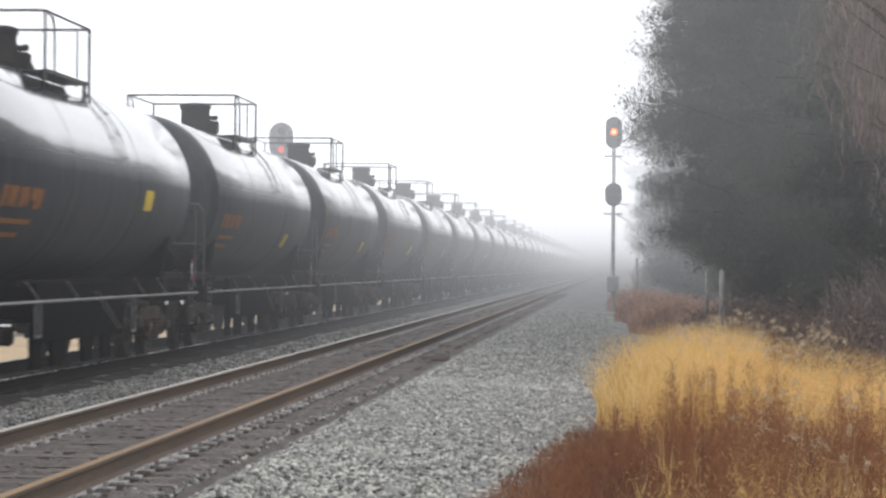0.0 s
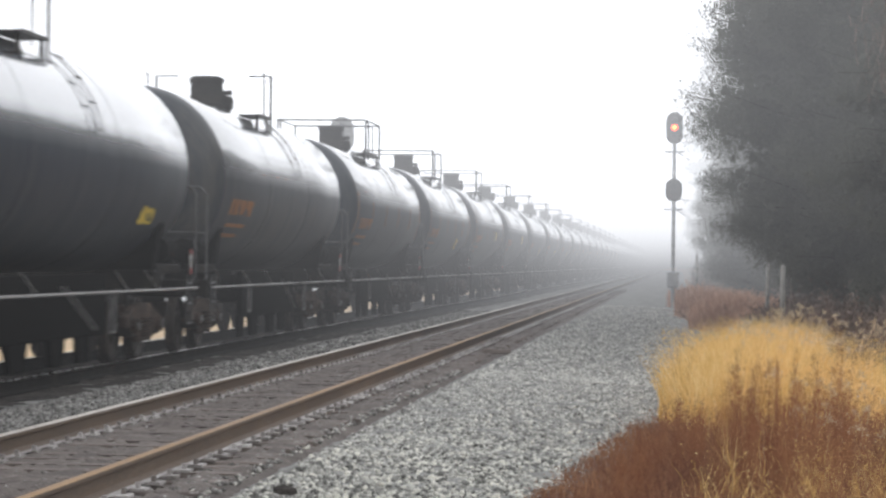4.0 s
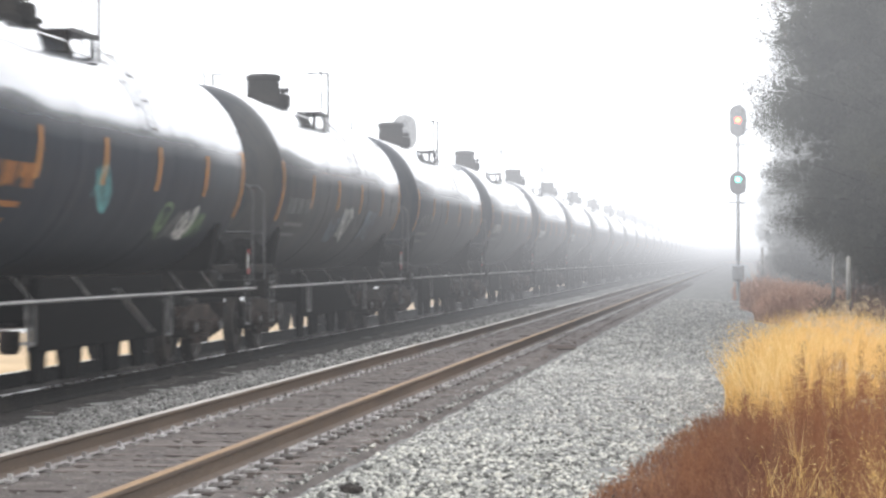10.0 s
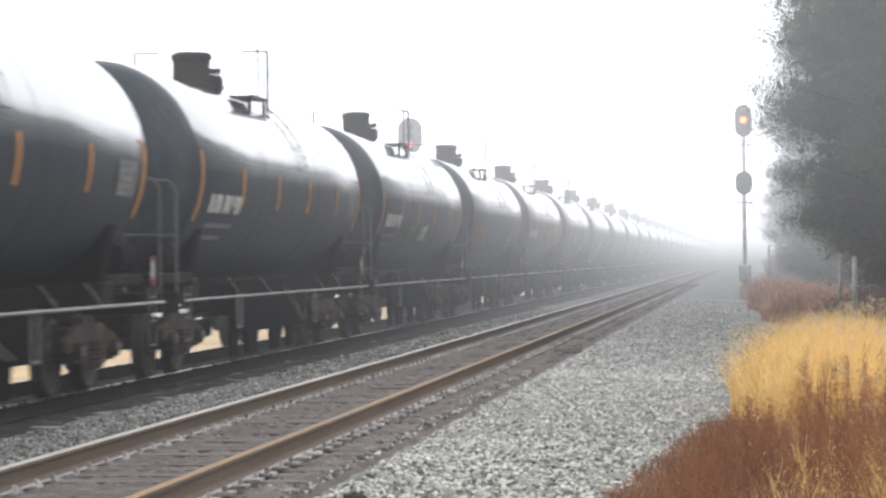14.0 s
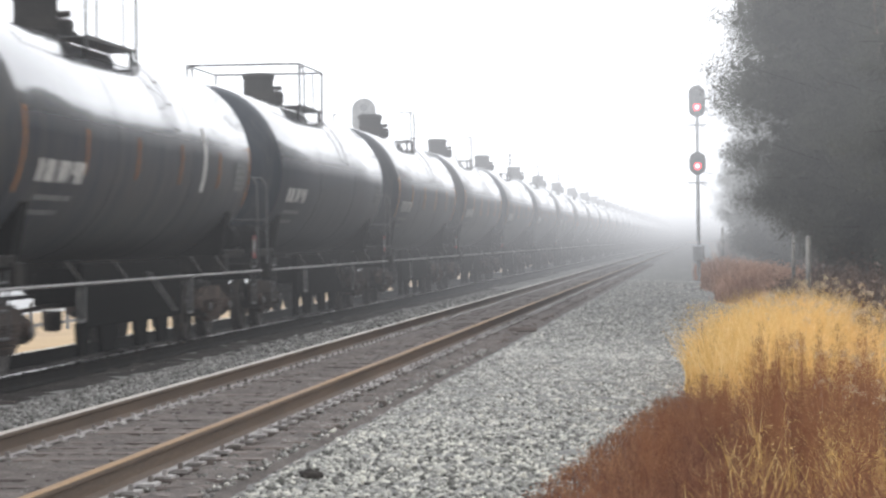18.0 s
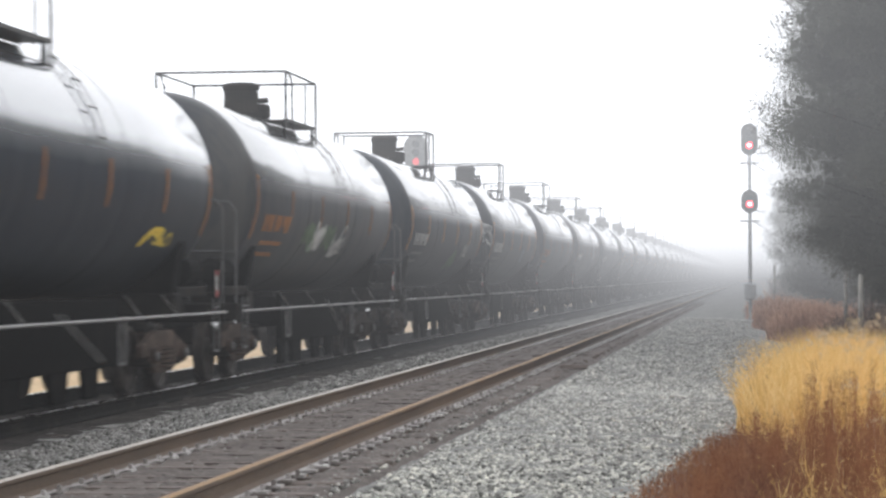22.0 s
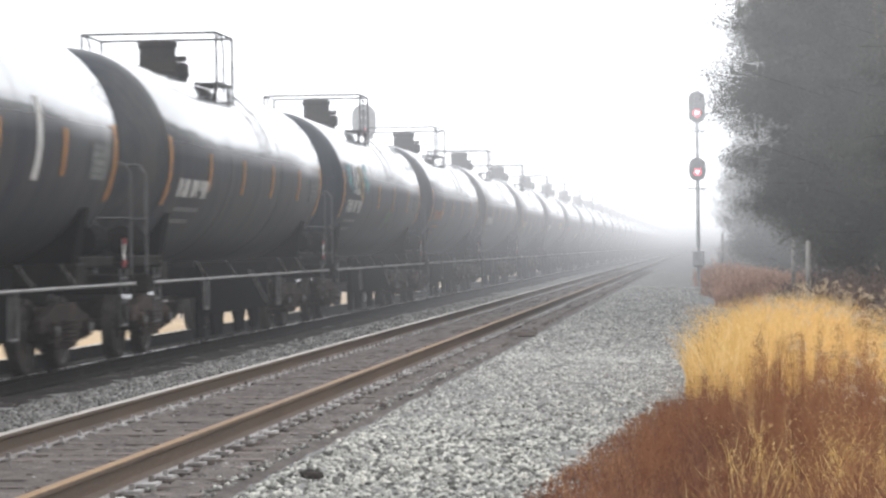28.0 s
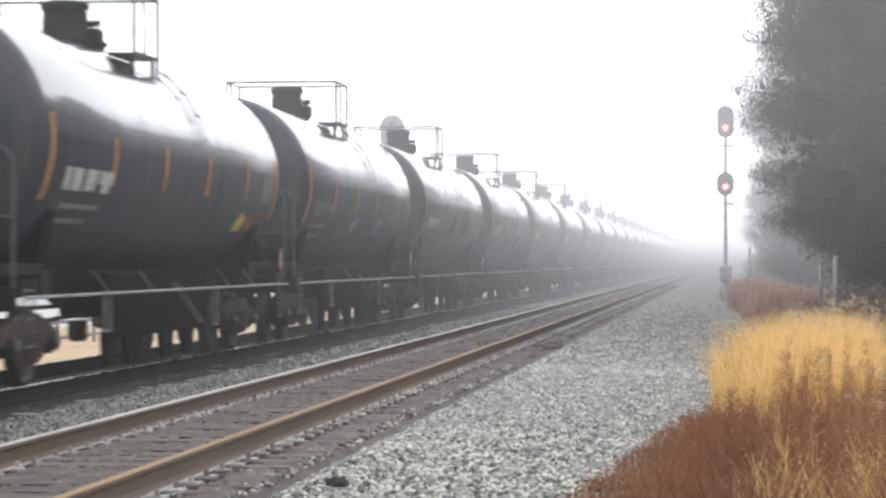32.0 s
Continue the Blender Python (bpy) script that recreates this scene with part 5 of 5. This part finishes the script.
def tree(seed, height, reach, crown_from, needles=True, limbs=150, tufts=26):
    """A tapered trunk with limbs, and a ragged crown of many small tufts."""
    rng = np.random.default_rng(seed)
    rnd = random.Random(seed)
    t = empty("tree", Matrix(), "dark evergreen tree with a ragged crown in fog" if needles else "bare brown deciduous tree in fog", "tree", "trees beside the track")
    bm = bmesh.new()
    p, r = Vector((0, 0, -0.2)), 0.028 * height ** 0.9
    for k in range(8):
        q = Vector((rnd.uniform(-0.1, 0.1) * k * 0.4, rnd.uniform(-0.1, 0.1) * k * 0.4, height * (k + 1) / 8.2))
        add_rod(bm, p, q, r * (1 - k / 9), 9, r * (1 - (k + 1) / 9))
        p = q
    centres = []
    for k in range(limbs):
        f = crown_from + (1 - crown_from) * rnd.random() ** 0.9
        z = height * f
        g = (f - crown_from) / (1 - crown_from)
        out = reach * math.sin(math.pi * (0.12 + 0.8 * g ** 0.8)) * rnd.uniform(0.45, 1.04) ** 0.5
        a = rnd.uniform(0, 2 * math.pi)
        rise = rnd.uniform(-0.12, 0.3) if needles else rnd.uniform(0.4, 1.0)
        tip = Vector((out * math.cos(a), out * math.sin(a), z + out * rise))
        root = Vector((0, 0, z))
        if k % 2 == 0:
            add_rod(bm, root, tip, 0.035, 4, 0.008)
        n = int(tufts * (0.4 + out / reach))
        s = 0.2 + 0.82 * rng.random(n)[:, None] ** 0.42
        c = np.array(root)[None] * (1 - s) + np.array(tip)[None] * s
        centres.append(c + np.clip(rng.normal(0, 0.05, (n, 3)), -0.06, 0.06) * reach * (1.15 - 0.5 * s) * (1, 1, 1.5))
    part("trunk", bm, M_BARK, t)
    c = np.concatenate(centres)
    if needles:
        cc = np.repeat(c, 34, 0) + np.clip(rng.normal(0, 0.17, (34 * len(c), 3)), -0.3, 0.3) * (1, 1, 0.7)
        piece = flakes(rng, cc, rng.uniform(0.02, 0.055, len(cc)))
        inner = np.array((0, 0, 1)) * c + (c * (1, 1, 0)) * rng.uniform(0.35, 0.88, (len(c), 1))
        inner = np.repeat(inner, 2, 0) + rng.normal(0, 0.12, (2 * len(c), 3))
        heart = flakes(rng, inner, rng.uniform(0.16, 0.36, len(inner)))
        stuff("crown", [piece, heart], M_NEEDLE, "ragged dark green needle crown", "", t, "")
    else:
        cc = np.repeat(c, 6, 0) + rng.normal(0, 0.3, (6 * len(c), 3))
        v, tr = blades(rng, cc, rng.uniform(0.25, 0.7, len(cc)), 1.0, rng.uniform(0.008, 0.018, len(cc)), 2)
        stuff("crown", [(v, tr)], M_TWIG, "crown of bare brown twigs", "", t, "")
    return t


def make_trees():
    kinds = [tree(1, 12.8, 4.3, 0.14, True, 420, 48), tree(2, 9.6, 2.9, 0.05, True, 130, 28), tree(3, 13.0, 4.4, 0.06, True, 210, 34), tree(4, 11.0, 3.6, 0.12, False, 190, 30), tree(7, 24.0, 6.2, 0.08, True, 190, 34)]
    rng = random.Random(8)
    places = [(0, 8.8, 66, 0), (2, 11.6, 63, 40), (4, 10.2, 330, 70), (4, 9.6, 215, 160), (4, 11.6, 190, 250), (1, 7.9, 113, 15), (1, 8.6, 122, 100), (1, 8.0, 133, 200), (2, 11.4, 117, 60), (1, 8.2, 150, 40), (1, 9.8, 158, 220), (1, 8.6, 172, 120), (0, 10.6, 145, 10), (2, 9.2, 250, 20), (0, 10.8, 80, 120), (3, 11.0, 45, 10), (3, 12.8, 58, 310), (2, 11.2, 112, 200), (3, 13.4, 50, 90), (3, 12.4, 54, 200), (1, 10.2, 58, 140),
              (2, 13.6, 74, 10), (2, 11.0, 128, 75), (0, 10.4, 92, 300), (1, 9.4, 70, 30), (1, 12.2, 56, 60)]
    y = 60.0
    while y < 330:
        if y > 130:
            places.append((rng.choice((0, 2, 2)), rng.uniform(11.0, 13.5), y, rng.uniform(0, 360)))
        places.append((2, rng.uniform(15, 20), y + 3, rng.uniform(0, 360)))
        y += 6.5
    used = set()
    for k, x, yy, turn in places:
        at = pose(x, yy, float(soil(x)), 0, 0, turn)
        if k in used:
            copy_thing(kinds[k], at)
        else:
            used.add(k)
            kinds[k].matrix_basis = at


make_trees()


def shrub(seed, name, mat, height, spread, twigs, label):
    rng = np.random.default_rng(seed)
    s = empty(name, Matrix(), label, "shrub", "brush under the trees")
    n = twigs
    a, d = rng.uniform(0, 2 * np.pi, n), spread * np.sqrt(rng.random(n))
    roots = np.stack([d * np.cos(a), d * np.sin(a), rng.random(n) * height * 0.45 - 0.05], -1)
    h = height * rng.uniform(0.35, 0.75, n) * (1.15 - 0.6 * d / spread)
    v1 = blades(rng, roots, h, 0.7, rng.uniform(0.015, 0.04, n), 3)
    tips = roots + np.stack([rng.normal(0, 0.12, n), rng.normal(0, 0.12, n), h * rng.uniform(0.4, 1, n)], -1)
    v2 = flakes(rng, tips, rng.uniform(0.03, 0.08, n))
    stuff("crown", [v1, v2], mat, "", "", s, "")
    bm = bmesh.new()
    for k in range(7):
        b = 2 * math.pi * k / 7
        add_rod(bm, (0.1 * math.cos(b), 0.1 * math.sin(b), -0.1), (0.6 * spread * math.cos(b), 0.6 * spread * math.sin(b), height * 0.7), 0.025, 5, 0.008)
    part("stem", bm, M_BARK, s)
    return s


def make_brush():
    red = shrub(5, "shrub", M_BRUSH, 1.25, 1.15, 3200, "reddish brown leafless shrub in fog")
    brown = shrub(6, "shrub", M_BRAMBLE, 1.6, 1.3, 3000, "tangled dark brown shrub under the trees")
    rng = random.Random(14)
    places = [(red, x, y) for x, y in ((5.6, 92), (6.6, 88), (7.6, 94), (5.3, 110), (6.4, 104), (8.6, 90), (7.0, 99), (9.6, 86), (6.0, 80), (7.4, 78))]
    places += [(brown, x, y) for x, y in ((7.4, 63), (7.9, 61), (8.6, 59), (9.3, 58), (10.4, 56), (9.0, 64), (8.0, 70), (10.8, 61), (11.8, 55), (7.6, 54), (8.8, 50), (9.8, 48), (11.0, 50), (7.5, 47), (8.6, 44), (9.6, 42))]
    thicket = shrub(9, "thicket", M_TWIG, 3.0, 2.2, 5000, "tall tangled thicket in fog")
    places += [(thicket, x, y) for x, y in ((8.0, 150), (10.2, 135), (12.0, 120), (10.8, 53), (11.5, 47), (11.7, 58), (12.6, 52), (7.6, 185), (10.0, 175), (12.4, 160), (8.4, 215), (11, 210), (10.4, 100), (12.6, 96), (11.2, 84), (12.4, 76), (10.6, 72), (12.6, 66))]
    used = set()
    for s, x, y in places:
        at = pose(x, y, float(soil(x)), 0, 0, rng.uniform(0, 360))
        if s in used:
            copy_thing(s, at)
        else:
            used.add(s)
            s.matrix_basis = at


make_brush()


# ---- distance ----
def fog_stop():
    """An unseen rise added far beyond the bend, with an uneven top, so low rays end in grey fog."""
    rng = random.Random(17)
    bm = bmesh.new()
    xs = [-118 + 4.0 * k for k in range(130)]
    rows = [[bm.verts.new((x, y, z if z < 1 else z + rng.uniform(-3.0, 3.0))) for x in xs] for y, z in ((1540, -1.5), (1556, 14.0), (1570, 34.0), (1600, 54.0), (1660, 46.0), (1700, -1.5))]
    for p, q in zip(rows, rows[1:]):
        for k in range(len(xs) - 1):
            bm.faces.new((p[k], p[k + 1], q[k + 1], q[k]))
    tagged(part("backdrop", bm, M_NEEDLE), "added unseen rise that closes the foggy horizon", "backdrop", kind="structure")


fog_stop()


# ---- posts and fence ----
def post(x, y, top, half, label):
    p = empty("fence_post", pose(x, y, float(soil(x)) - 0.05), label, "post")
    h = top - float(soil(x)) + 0.05
    bm = add_rod(bmesh.new(), (0, 0, 0), (0.01, 0, h), half, 10, half * 0.92)
    part("shaft", bm, M_POST, p)
    part("cap", add_rod(bmesh.new(), (0.01, 0, h), (0.01, 0, h + 0.05), half * 1.08, 10, half * 0.5), M_POST, p)


post(6.86, 60, 1.56, 0.06, "short pale weathered post in the weeds")
post(7.02, 75, 2.05, 0.055, "thin pale post under the trees")
post(5.35, 118, 2.0, 0.06, "grey post beyond the signal in fog")


def field_fence():
    f = empty("field_fence", pose(-17, 0, -1.42), "grey wooden rail fence along the field", "fence")
    for k in range(26):
        part("post", add_box(bmesh.new(), 0, 20 + 5 * k, 0.55, 0.1, 0.1, 1.25, 0.01), M_FENCE, f)
    for z in (0.45, 0.95):
        part("rail", add_box(bmesh.new(), 0.07, 82, z, 0.04, 125, 0.11, 0.01), M_FENCE, f)


field_fence()


# ---- what moves ----
def motions():
    for car, ahead in cars:
        rows = []
        for k in range(33):
            y = train_at(k) + ahead
            rows.append((k, pose(FAR_X + bend(y), y, FAR_TOP, 0, 0, heading(y))))
        walk(car, rows)

    def opened(key, spans):
        """Rows for an added flap that is open in these spans and blanks the lamp otherwise."""
        marks_at = [(0.0, spans[0][0] <= 0)]
        for a, b in spans:
            if a > 0:
                marks_at += [(a - 0.1, False), (a, True)]
            if b < 32:
                marks_at += [(b, True), (b + 0.1, False)]
        marks_at.append((32.0, spans[-1][1] >= 32))
        for k, flap, z in east_flaps:
            if k == key:
                walk(flap, [(t, pose(0, -0.19, z, -84 if is_open else 0)) for t, is_open in marks_at])

    opened("amber", [(0.0, 17.6)])
    opened("red_high", [(17.9, 32.0)])
    opened("red_low", [(17.8, 32.0)])
    opened("green", [(0.13 + 1.083 * k, 0.55 + 1.083 * k) for k in range(17)])


motions()
